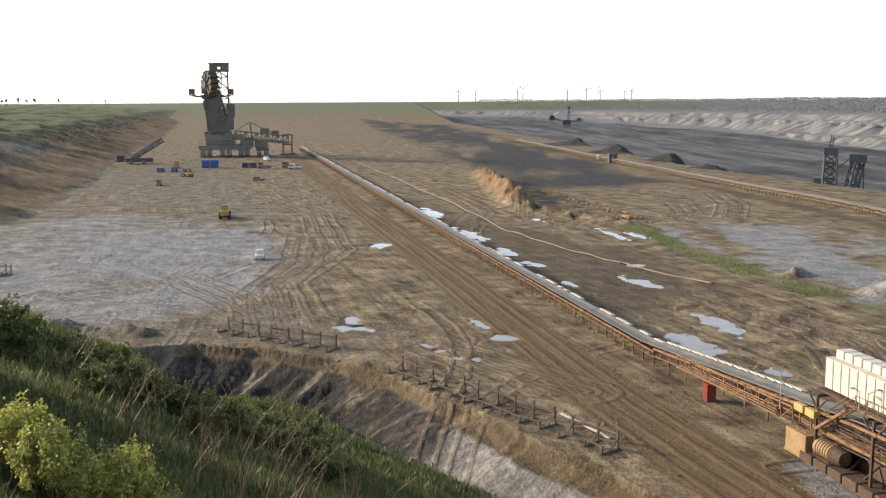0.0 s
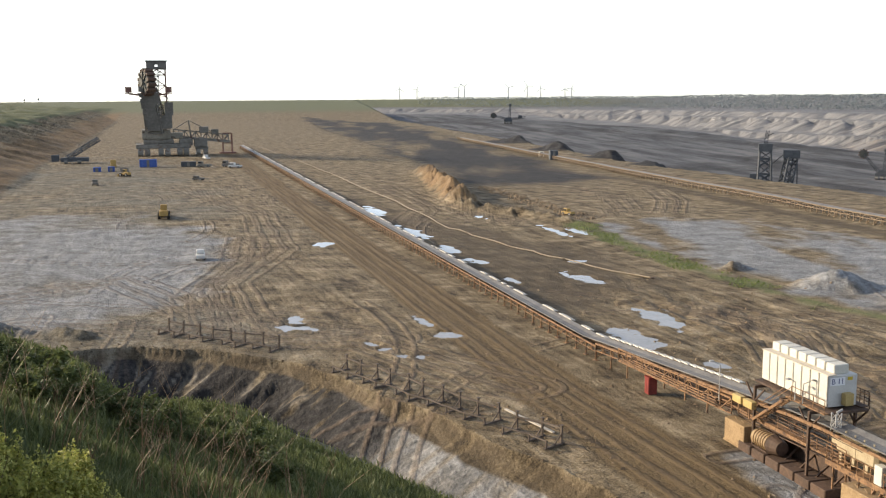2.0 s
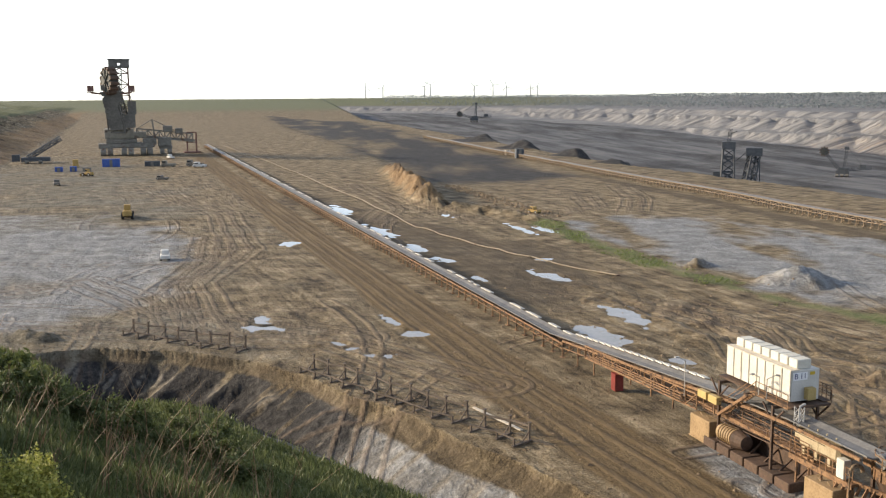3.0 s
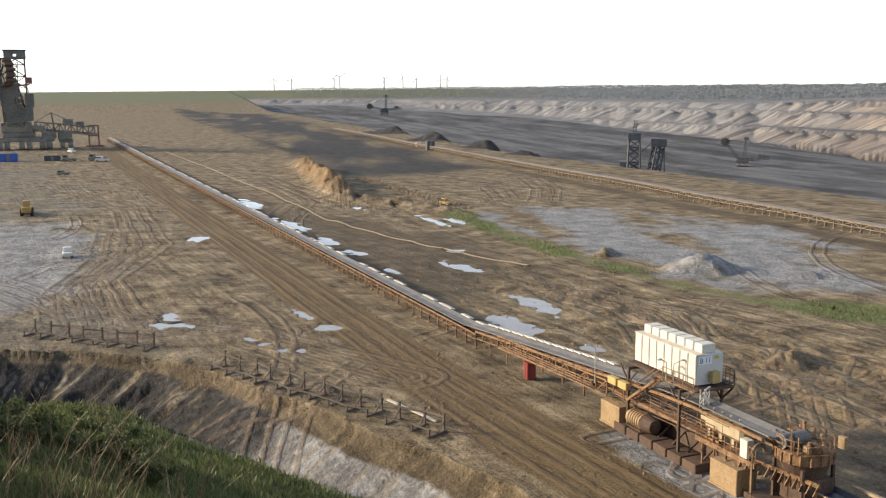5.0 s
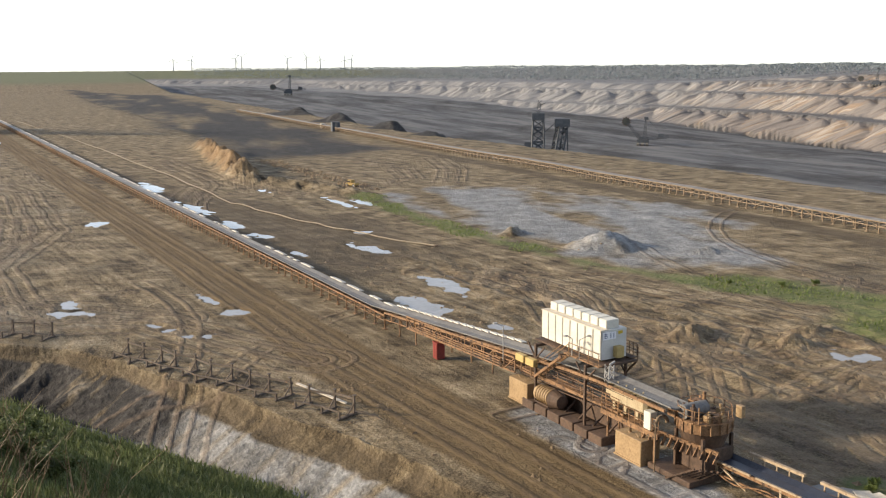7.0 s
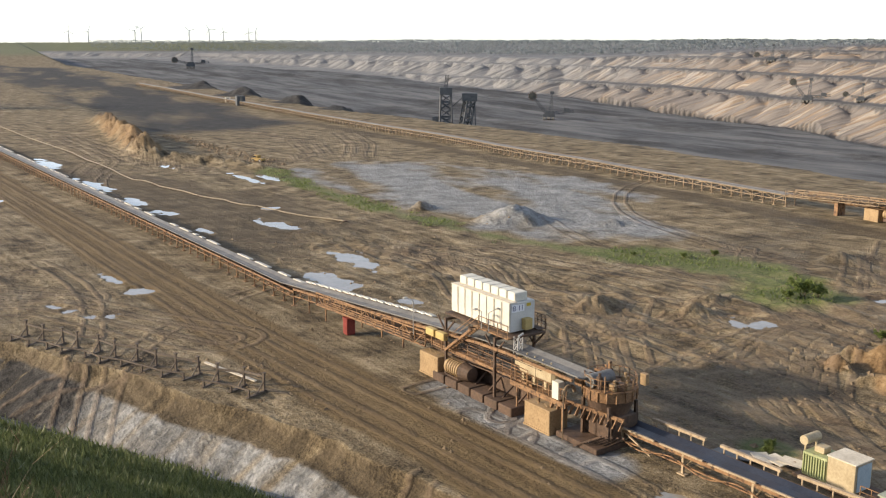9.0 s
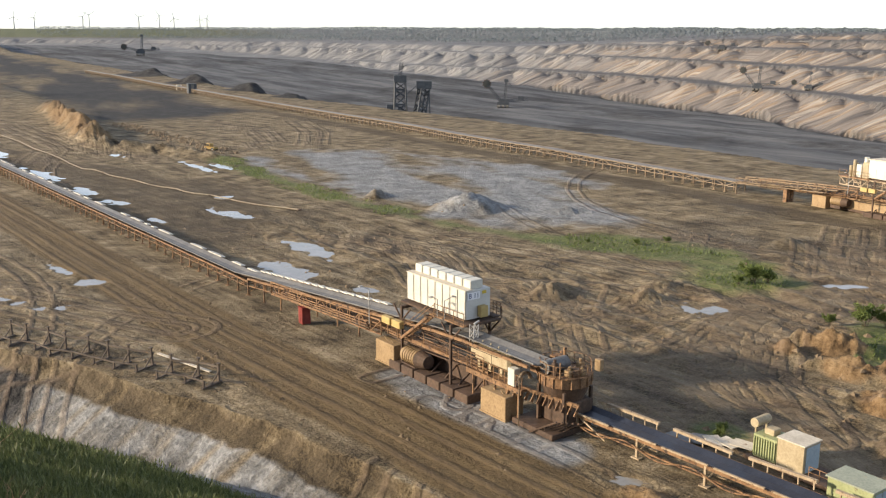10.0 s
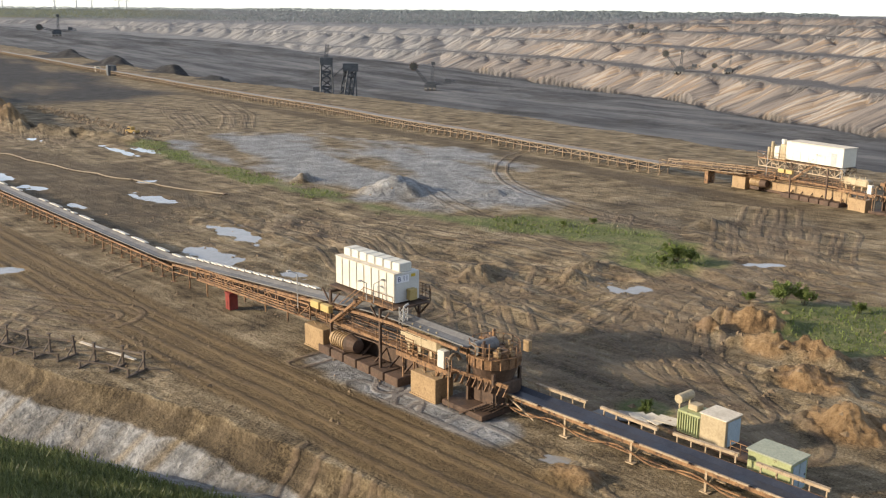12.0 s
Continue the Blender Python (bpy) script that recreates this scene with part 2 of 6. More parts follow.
def heights(x, y):
    r = np.hypot(x, y)
    und = fbm(x / 22, y / 22, 3, 4)
    fine = fbm(x / 2.6, y / 2.6, 11, 4)
    a, b = x + 4 * und, y + 4 * und
    ridges = fbm((0.97 * a + 0.24 * b) / 1.7, (0.97 * b - 0.24 * a) / 16, 13, 3)
    z = 0.25 * und + (0.15 * fine + 0.12 * ridges) * smooth(700, 150, r)
    churned = smooth(26, 8, to_line(x, y, [(26, 150), (40, 118), (52, 92), (70, 84), (92, 86)])[0]) + smooth(14, 4, to_line(x, y, [(62, 70), (66, 52), (60, 38)])[0])
    z += 0.5 * np.clip(churned, 0, 1) * fbm(x / 2.2, y / 4.5, 15, 4)
    bed = to_line(x, y, [BELT_A, BELT_B, (39, 53), (47, 25)])[0]
    z *= 1 - 0.85 * smooth(17, 13, bed)
    # lower ground right of the step
    d, side, along = to_line(x, y, STEP)
    s = -d * side
    drop = 1.2 * smooth(60, 400, along * 0 + np.clip(y, 0, 900) - 110)
    z -= drop * smooth(-1.5, 5.5, s + 3 * fbm(x / 14, y / 14, 5, 3))
    z += 4.2 * np.exp(-((s + 1.5) / 4) ** 2) * smooth(255, 285, y) * smooth(430, 370, y) * (1 + 0.8 * fine) + 1.2 * np.exp(-((s + 1) / 4) ** 2) * smooth(215, 240, y) * smooth(290, 262, y) * (1 + 1.5 * fine)
    # trench and bank at the near lip
    d, side, along = to_line(x, y, LIP)
    s = d * side                                        # plus: towards the eye's hill
    rough = fbm(along / 2.2 + 0.12 * s, s / 9.0, 21, 4)
    depth = 4.6 + 6.5 * smooth(75, 150, along)
    sl = s + 1.1 * fbm(along / 6, s * 0 + 3, 22, 3)
    ledge = smooth(55, 72, along)
    drop = 0.95 * np.clip(sl - 0.2, 0, 0.9) + (0.9 - 0.6 * ledge) * np.clip(sl - 1.1, 0, 0.8) + 0.82 * np.clip(sl - 1.9, 0, 99)
    bank = -np.minimum(drop * (0.95 + 0.2 * rough), depth) - 0.75 * smooth(-0.12, 0.12, sl)
    lumps = fbm(along / 1.5 + 0.35 * s, s / 5.0, 24, 3)
    shape = (1.2 - 0.6 * ledge) * rough + 0.9 * (1 - ledge) * lumps + 0.25 * ledge * fbm(along / 0.9 + 0.3 * s, s / 6.0, 27, 3)
    z = np.where(sl > -0.3, bank + shape * smooth(0.2, 3, sl) + 0.1 * fine, z)
    # the hill on which the eye stands
    bearing = np.degrees(np.arctan2(x, np.maximum(y, 0.1)))
    steeper = 0.02 * smooth(-8, -14, bearing) + 0.03 * np.exp(-((bearing + 15.3) / 1.8) ** 2)
    plane = 28 - 0.443 * x - 0.379 * y - steeper * np.clip(r - 12, 0, 200) + 1.3 * fbm(x / 13, y / 13, 31, 4) + 0.25 * fbm(x / 2, y / 2, 35, 3)
    plain = 27.0 + 0.5 * fbm(x / 60, y / 60, 33, 3)
    hill = np.minimum(plane, plain)
    hill = np.where(r < 6, np.minimum(hill, 28.2), hill)
    near = (s > -14) | (x < -30)
    z = np.where(near, np.maximum(z, hill), z)
    # left bank and the plain above it
    d, side, along = to_line(x, y, LEFT_FOOT)
    s = -d * side + 5 * fbm(x / 25, y / 25, 41, 4)
    gully = fbm(along / 7, s / 40, 43, 4)
    up = np.clip(s, 0, 55) * (0.26 + 0.09 * gully) + np.clip(s - 55, 0, 400) * 0.036
    up = np.minimum(up, plain)
    z = np.where(s > 0, np.maximum(z, up + 0.5 * gully * smooth(0, 6, s) * smooth(80, 40, s)), z)
    # the plain at the far end
    z = np.where(y > 1350, np.maximum(z, np.minimum(-3 + (y - 1350) * 0.04, plain)), z)
    # the pit
    d, side, along = to_line(x, y, EDGE)
    s = d * side + 5 * fbm(x / 30, y / 30, 51, 4)
    floor = np.minimum(-45 + np.clip(y - 900, 0, 2000) * 0.03, -6)
    pit = np.maximum(-np.clip(s, 0, 300) * 0.5, floor) + 1.2 * und
    pit = np.where(s > 12, np.maximum(pit, -8 - np.clip(s - 40, 0, 300) * 0.45), pit)
    pit = np.maximum(pit, floor + 0.8 * und)
    z = np.where(s > 0, np.minimum(z, pit), z)
    d, side, along = to_line(x, y, WALL_FOOT)
    s = d * side + 26 * fbm(x / 110, y / 110, 61, 4)
    wall, tone, berm = terraces(s, along)
    rim = 26.5 - 22 * smooth(1480, 2050, along)         # the far benches end lower, under a wooded rise
    wall = np.minimum(wall, rim + (26.5 - rim) * smooth(300, 850, s))
    z = np.where(s > 0, np.maximum(wall, floor) + 0.5 * und, z)
    far = smooth(2600, 3000, y + 0.3 * np.abs(x))
    z = z * (1 - far) + far * (26.5 + 2 * und)
    z = np.where(r > 4000, np.minimum(z, 26), z)
    # heaps and hollows
    for mx, my, ra, rb, turn, h in MOUNDS:
        c, sn = math.cos(radians(turn)), math.sin(radians(turn))
        u, v = ((x - mx) * c + (y - my) * sn) / ra, (-(x - mx) * sn + (y - my) * c) / rb
        q = np.hypot(u, v) + 0.38 * fbm(x / (0.5 * rb), y / (0.5 * rb), 71, 4)
        z += h * np.clip(1 - q, 0, 1) ** 1.1
    for px, py, ra, rb, turn in PUDDLES:
        c, sn = math.cos(radians(turn)), math.sin(radians(turn))
        u, v = ((x - px) * c + (y - py) * sn) / ra, (-(x - px) * sn + (y - py) * c) / rb
        q = np.hypot(u, v)
        z = np.where(q < 1.8, z * smooth(0.9, 1.8, q) + (1 - smooth(0.9, 1.8, q)) * (-0.16 + 0.16 * q ** 2 + 0.22 * fbm(x / (0.9 * rb), y / (0.9 * rb), 77, 4)), z)
    return z


SURFACE = {}


def ground_sheet():
    fine_az = np.radians(np.arange(-27.5, 56.0, 0.105))
    rest = np.radians(np.arange(61.0, 327.6, 5.0))
    az = np.concatenate([fine_az, rest])
    near = np.concatenate([[0.0], np.geomspace(0.1, 40, 76)])
    mid = 30 / np.tan(np.radians(np.arange(36.0, 3.5, -0.058)))
    far = np.geomspace(mid[-1], 2600, 290)[1:]
    rad = np.concatenate([near, mid[mid > 40.5], far, np.geomspace(2600, 4800, 30)[1:]])
    na, nr = len(az), len(rad)
    a, r = np.meshgrid(az, rad)
    x, y = r * np.sin(a), r * np.cos(a)
    z = heights(x, y)
    SURFACE.update(az=az, rad=rad, z=z)
    co = np.stack([x, y, z], -1).reshape(-1, 3)
    i, j = np.meshgrid(np.arange(nr - 1), np.arange(na), indexing="ij")
    k = (j + 1) % na
    quads = np.stack([i * na + j, i * na + k, (i + 1) * na + k, (i + 1) * na + j], -1).reshape(-1, 4)
    me = bpy.data.meshes.new("ground")
    me.vertices.add(len(co))
    me.vertices.foreach_set("co", co.ravel())
    me.loops.add(quads.size)
    me.loops.foreach_set("vertex_index", quads[:, ::-1].ravel())
    me.polygons.add(len(quads))
    me.polygons.foreach_set("loop_start", np.arange(0, quads.size, 4))
    me.polygons.foreach_set("use_smooth", np.ones(len(quads), bool))
    me.update(calc_edges=True)
    for name, field in soils(x, y, z).items():
        me.attributes.new(name, "FLOAT", "POINT").data.foreach_set("value", field.ravel().astype(np.float32))
    return me


def soils(x, y, z):
    """Which soil, or painted haze or shade, lies where, 0 to 1 each."""
    wob = fbm(x / 9, y / 9, 81, 4)
    out = {}
    d, side, along = to_line(x, y, [BELT_A, BELT_B, (39, 53), (47, 25)])
    s = d * side
    out["road"] = smooth(5.2, 3.2, np.abs(s - 9.5) + 0.9 * wob) * smooth(640, 560, y)
    g = 0.85 * smooth(6.5, 0.0, to_line(x, y, GRASS_STRIP)[0] - 3.0 * smooth(140, 100, y) + 5 * wob)
    g = np.maximum(g, smooth(4.5, 1, np.hypot((x - 80) / 1.2, y - 60) - 6 + 5 * wob))
    g = np.maximum(g, smooth(3.5, 1, np.hypot(x - 47.5, y - 54.5) - 0.8 + 2 * wob))
    ld, lside, lalong = to_line(x, y, LIP)
    ls = ld * lside
    hill = smooth(0.8, 2.4, z + 1.5 * wob + 3.5 * smooth(110, 70, lalong)) * smooth(6.5, 10, ls + 3 * wob)
    hill = np.maximum(hill, smooth(3, 6, z + wob) * (ls > -20) * (y < 135))
    bare = np.zeros_like(x)
    for bx, by, br in BARE:
        bare = np.maximum(bare, smooth(1.2, 0.6, np.hypot(x - bx, y - by) / br + 0.5 * wob))
    hill = hill * (1 - bare)
    plain = smooth(11, 16, z + 3 * wob) * smooth(-40, -90, x) * (y > 100)
    plain = np.maximum(plain, smooth(2, 12, z) * smooth(1400, 1900, y) * smooth(900, 300, x))
    out["grass"] = np.clip(np.maximum(g, hill), 0, 1)
    out["meadow"] = plain
    broad = fbm(x / 45, y / 90, 83, 4)
    coal = smooth(-18, 18, inside(x, y, COAL) + 10 * wob + 14 * broad)
    streak = fbm(lalong / 1.1 + 0.35 * ls, ls / 7, 87, 3)
    lsl = ls + 1.1 * fbm(lalong / 6, ls * 0 + 3, 22, 3)
    bank = smooth(-0.5, -0.1, streak + 0.45 * smooth(3, 7, ls)) * smooth(0.5, 1.1, lsl) * smooth(13, 8, ls) * smooth(12, 30, lalong) * smooth(82, 68, lalong + 6 * wob)
    pd, pside, palong = to_line(x, y, EDGE)
    ps = pd * pside
    wd, wside, walong = to_line(x, y, WALL_FOOT)
    ws = wd * wside
    warped = ws + 26 * fbm(x / 110, y / 110, 61, 4)
    floor = smooth(16, 40, ps + 10 * wob) * smooth(6, -8, warped)
    heap = np.zeros_like(x)
    for mx, my, ra, rb, turn, h in MOUNDS[:4]:
        heap = np.maximum(heap, smooth(1.1, 0.6, np.hypot(x - mx, y - my) / ra))
    spill = smooth(12, 3, to_line(x, y, [(112, 128), (98, 120), (88, 104), (110, 100)])[0] + 9 * wob)
    out["coal"] = np.clip(np.maximum.reduce([coal * np.clip(0.7 + 0.9 * fbm(x / 14, y / 70, 84, 4), 0.25, 0.95), bank, floor * np.clip(0.2 + 0.9 * broad + 0.3 * wob + 0.5 * smooth(90, 30, ps), 0, 1), heap, spill * 0.4]), 0, 1)
    clay = np.maximum(smooth(-9, 9, inside(x, y, CLAY_LEFT) + 10 * wob) * np.clip(0.95 + 0.8 * fbm(x / 20, y / 40, 85, 3), 0, 1), smooth(-6, 6, inside(x, y, CLAY_RIGHT) + 9 * wob) * np.clip(0.75 + 1.5 * fbm(x / 10, y / 30, 86, 4), 0, 1))
    pale = smooth(1.3, 2.1, lsl + 0.5 * wob) * smooth(64, 76, lalong + 6 * wob) + 0.75 * smooth(0.8, 1.8, lsl) * smooth(74, 66, lalong + 6 * wob) * (ls < 12)
    pale = pale * smooth(40, 25, ls)
    stain = smooth(4, 1.5, to_line(x, y, [(30, 76), (32.5, 66), (34.5, 57)])[0] + 1.6 * wob)
    out["clay"] = np.clip(np.maximum.reduce([clay, pale * np.clip(0.66 + 0.6 * streak, 0, 0.76), stain * 0.8]), 0, 1)
    by_belt = np.abs(x - BELT2(y) + 7.5)                # dark haul track in front of the second belt
    haul_two = 0.8 * smooth(4.5, 2.5, by_belt + 2 * wob) * smooth(90, 110, y) * smooth(420, 330, y)
    # damp mud zones; the strip below the lip is bank shade painted as dark soil
    out["mud_and_shade"] = np.maximum.reduce([haul_two, 1.0 * smooth(-0.3, 0.1, lsl) * smooth(2.3, 1.5, lsl) * np.clip(0.7 + 0.8 * streak, 0, 1), smooth(-5, 8, inside(x, y, WET) + 9 * wob), 0.3 * smooth(-6, 6, inside(x, y, WET_NEAR) + 9 * wob)])
    wall, tone, berm = terraces(warped, walong)
    out["dump"] = smooth(-6, 4, warped) * (1 - plain)
    out["tone"] = tone
    out["pit"] = floor
    out["grey"] = 0.9 * smooth(22, -26, x + 0.22 * (y - 96) + 10 * wob) * smooth(700, 400, y)
    out["walong"] = walong
    # distance haze for the far benches, laid on as a cool grey
    out["far_haze"] = smooth(1500, 2150, walong + 120 * wob) * smooth(-260, -120, ws) * (1 - plain)
    out["berm"] = berm * out["dump"]
    orange = np.zeros_like(x)
    for mx, my, ra, rb, turn, h in MOUNDS[4:12]:
        orange = np.maximum(orange, smooth(0.85, 0.45, np.hypot(x - mx, y - my) / max(ra, rb) + 0.35 * wob))
    lf, lfside, lfalong = to_line(x, y, LEFT_FOOT)
    lfs = -lf * lfside
    orange = np.maximum(orange, 0.75 * smooth(0, 5, lfs) * smooth(34, 20, lfs + 8 * wob))
    sd, sside, salong = to_line(x, y, STEP)
    orange = np.maximum(orange, 0.9 * smooth(7, 2, np.abs(sd * sside - 1) + 3 * wob) * smooth(262, 285, y) * smooth(430, 380, y))
    out["sand"] = np.clip(orange, 0, 1)
    out["grass"] = out["grass"] * (1 - smooth(0.3, 0.8, orange))
    tracks = np.zeros_like(x)
    rng = random.Random(4)
    for _ in range(64):
        cx, cy = rng.uniform(-80, 10), rng.uniform(120, 320)
        if rng.random() < 0.5:
            cx, cy = rng.uniform(28, 95), rng.uniform(55, 130)
        turn, length, bend = rng.choice((1.79, 1.79, 4.9, 3.3)) + rng.uniform(-0.4, 0.4), rng.uniform(30, 90), rng.uniform(-0.02, 0.02)
        pts = [(cx, cy)]
        for k in range(8):
            turn += bend * length / 8
            pts.append((pts[-1][0] + math.cos(turn) * length / 8, pts[-1][1] + math.sin(turn) * length / 8))
        box = (x > min(p[0] for p in pts) - 6) & (x < max(p[0] for p in pts) + 6) & (y > min(p[1] for p in pts) - 6) & (y < max(p[1] for p in pts) + 6)
        d = to_line(x[box], y[box], pts)[0] + 99 * (out["road"][box] > 0.4)
        tracks[box] = np.maximum(tracks[box], rng.uniform(0.35, 0.9) * smooth(0.5, 0.15, np.abs(d - 1.1)))
    haul = [[(-24, 128), (-29, 150), (-27, 180), (-31, 215)], [(-18, 126), (-27, 160), (-22, 195), (-34, 260), (-70, 340)], [(-60, 150), (-45, 165), (-28, 140), (0, 120)],
            [(108, 96), (94, 84), (80, 81), (66, 74), (56, 62), (52, 46)], [(104, 100), (90, 86), (74, 77), (60, 68), (53, 52)], [(112, 92), (96, 80), (84, 77), (70, 74), (59, 64)],
            [(118, 108), (104, 96), (96, 84), (100, 74)], [(60, 96), (52, 86), (46, 74), (48, 60)], [(44, 132), (48, 116), (46, 100), (42, 88)], [(47, 134), (52, 118), (50, 102), (54, 90)],
            [(-2, 330), (6, 290), (10, 262), (6, 240)], [(2, 340), (10, 300), (16, 270), (30, 235)], [(62, 330), (70, 290), (66, 262), (58, 250)], [(90, 320), (84, 280), (74, 250)],
            [(100, 90), (70, 78), (52, 70), (44, 60)], [(96, 70), (75, 84), (58, 84), (48, 100)], [(14, 98), (-2, 118), (-20, 124), (-50, 132)]]
    for pts in haul:
        d = to_line(x, y, pts)[0]
        for off in (0.0, 3.1):
            tracks = np.maximum(tracks, 0.65 * smooth(0.6, 0.2, np.abs(np.abs(d - off + 0.5 * wob) - 1.1)))
    for off in (6.6, 8.2, 10.6, 12.4):
        tracks = np.maximum(tracks, 0.45 * smooth(0.6, 0.1, np.abs(s - off + 0.3 * wob)) * smooth(640, 560, y))
    out["tracks"] = tracks * (1 - out["grass"])
    for soil in ("grass", "sand", "clay", "mud_and_shade", "tracks", "road"):
        out[soil] = out[soil] * smooth(-10, -60, ws)
    return out


def ground_material():
    m = bpy.data.materials.new("mine_soil")
    m.use_nodes = True
    n, l = m.node_tree.nodes, m.node_tree.links
    bsdf = n["Principled BSDF"]
    pos = n.new("ShaderNodeNewGeometry").outputs["Position"]

    def noise_at(scale, detail=5, rough=0.6, stretch=None):
        t = n.new("ShaderNodeTexNoise")
        t.inputs["Scale"].default_value, t.inputs["Detail"].default_value, t.inputs["Roughness"].default_value = scale, detail, rough
        src = pos
        if stretch:
            mp = n.new("ShaderNodeMapping")
            mp.vector_type = "TEXTURE"
            mp.inputs["Rotation"].default_value, mp.inputs["Scale"].default_value = (0, 0, stretch[0]), [1 / v for v in stretch[1]]
            l.new(pos, mp.inputs["Vector"])
            src = mp.outputs[0]
        l.new(src, t.inputs["Vector"])
        return t.outputs[0]

    def ramp(value, stops):
        c = n.new("ShaderNodeValToRGB")
        e = c.color_ramp.elements
        while len(e) < len(stops):
            e.new(0.5)
        for k, (p, col) in enumerate(stops):
            e[k].position, e[k].color = p, (*col, 1)
        l.new(value, c.inputs[0])
        return c.outputs[0]

    def maths(op, a, b):
        f = n.new("ShaderNodeMath")
        f.operation = op
        for k, v in enumerate((a, b)):
            if isinstance(v, (int, float)):
                f.inputs[k].default_value = v
            else:
                l.new(v, f.inputs[k])
        return f.outputs[0]

    def over(base, colour, attr, edge, width=0.25, strength=1.0):
        """Lay a soil over the rest where its field, roughened by noise, is high."""
        at = n.new("ShaderNodeAttribute")
        at.attribute_name = attr
        v = maths("ADD", at.outputs["Fac"], maths("MULTIPLY", maths("SUBTRACT", edge, 0.5), 0.9))
        mr = n.new("ShaderNodeMapRange")
        mr.inputs["From Min"].default_value, mr.inputs["From Max"].default_value, mr.inputs["To Max"].default_value = 0.5 - width, 0.5 + width, strength
        l.new(v, mr.inputs["Value"])
        mx = n.new("ShaderNodeMix")
        mx.data_type = "RGBA"
        l.new(mr.outputs[0], mx.inputs["Factor"]), l.new(base, mx.inputs["A"]), l.new(colour, mx.inputs["B"])
        return mx.outputs["Result"], mr.outputs[0]

    big, mid, small = noise_at(0.03, 6), noise_at(0.22, 6), noise_at(1.6, 6, 0.65)
    grain = noise_at(5.0, 4, 0.7)
    scraped = noise_at(0.5, 5, 0.6, (0.30, (1.7, 0.10, 1)))
    lane = noise_at(0.8, 5, 0.6, (0.2208, (1.6, 0.045, 1)))
    warp = n.new("ShaderNodeTexNoise")
    warp.inputs["Scale"].default_value, warp.inputs["Detail"].default_value = 0.035, 2
    l.new(pos, warp.inputs["Vector"])
    bent = n.new("ShaderNodeVectorMath")
    bent.operation = "MULTIPLY_ADD"
    bent.inputs[1].default_value = (16, 16, 0)
    l.new(warp.outputs["Color"], bent.inputs[0]), l.new(pos, bent.inputs[2])

    def ruts(turn, scale, across, along):
        mp, t = n.new("ShaderNodeMapping"), n.new("ShaderNodeTexNoise")
        mp.vector_type = "TEXTURE"
        mp.inputs["Rotation"].default_value, mp.inputs["Scale"].default_value = (0, 0, turn), (1 / across, 1 / along, 3.3)
        t.inputs["Scale"].default_value, t.inputs["Detail"].default_value, t.inputs["Roughness"].default_value = scale, 5, 0.68
        l.new(bent.outputs[0], mp.inputs["Vector"]), l.new(mp.outputs[0], t.inputs["Vector"])
        return t.outputs[0]

    rut_a, rut_b = ruts(0.25, 0.75, 1.7, 0.07), ruts(1.25, 0.7, 1.5, 0.08)
    rut = maths("ADD", maths("MULTIPLY", rut_a, 0.5), maths("MULTIPLY", rut_b, 0.5))
    mixed = maths("ADD", maths("MULTIPLY", mid, 0.3), maths("ADD", maths("MULTIPLY", rut, 0.25), maths("ADD", maths("MULTIPLY", scraped, 0.2), maths("MULTIPLY", grain, 0.25))))
    both = maths("ADD", maths("MULTIPLY", mid, 0.3), maths("ADD", maths("MULTIPLY", small, 0.3), maths("ADD", maths("MULTIPLY", rut, 0.2), maths("MULTIPLY", grain, 0.2))))
    worn = maths("ADD", maths("MULTIPLY", lane, 0.6), maths("ADD", maths("MULTIPLY", mid, 0.2), maths("MULTIPLY", grain, 0.2)))
    base = ramp(mixed, [(0.43, (0.032, 0.023, 0.012)), (0.475, (0.122, 0.092, 0.053)), (0.52, (0.195, 0.153, 0.093)), (0.57, (0.33, 0.27, 0.18))])
    greyer = ramp(both, [(0.43, (0.045, 0.040, 0.029)), (0.5, (0.138, 0.126, 0.096)), (0.57, (0.24, 0.223, 0.178))])
    first = n.new("ShaderNodeMix")
    first.data_type = "RGBA"
    mr = n.new("ShaderNodeMapRange")
    mr.inputs["From Min"].default_value, mr.inputs["From Max"].default_value = 0.42, 0.62
    grey_at = n.new("ShaderNodeAttribute")
    grey_at.attribute_name = "grey"
    l.new(maths("ADD", maths("MULTIPLY", big, 0.6), maths("MULTIPLY", grey_at.outputs["Fac"], 0.28)), mr.inputs["Value"]), l.new(mr.outputs[0], first.inputs["Factor"])
    l.new(base, first.inputs["A"]), l.new(greyer, first.inputs["B"])
    c = first.outputs["Result"]
    c, _ = over(c, ramp(both, [(0.42, (0.115, 0.119, 0.122)), (0.5, (0.205, 0.211, 0.214)), (0.58, (0.345, 0.35, 0.35))]), "clay", mid, 0.3)
    # dark brown for real mud and for the painted shade on the near bank
    c, _ = over(c, ramp(mixed, [(0.41, (0.038, 0.029, 0.018)), (0.5, (0.095, 0.073, 0.045)), (0.62, (0.20, 0.158, 0.104))]), "mud_and_shade", mid, 0.3)
    c, _ = over(c, ramp(both, [(0.42, (0.09, 0.056, 0.027)), (0.5, (0.19, 0.123, 0.062)), (0.6, (0.29, 0.205, 0.115))]), "sand", mid, 0.3)
    tone = n.new("ShaderNodeAttribute")
    tone.attribute_name = "tone"
    way, apart, joined, streaks = n.new("ShaderNodeAttribute"), n.new("ShaderNodeSeparateXYZ"), n.new("ShaderNodeCombineXYZ"), n.new("ShaderNodeTexNoise")
    way.attribute_name = "walong"
    l.new(pos, apart.inputs[0])
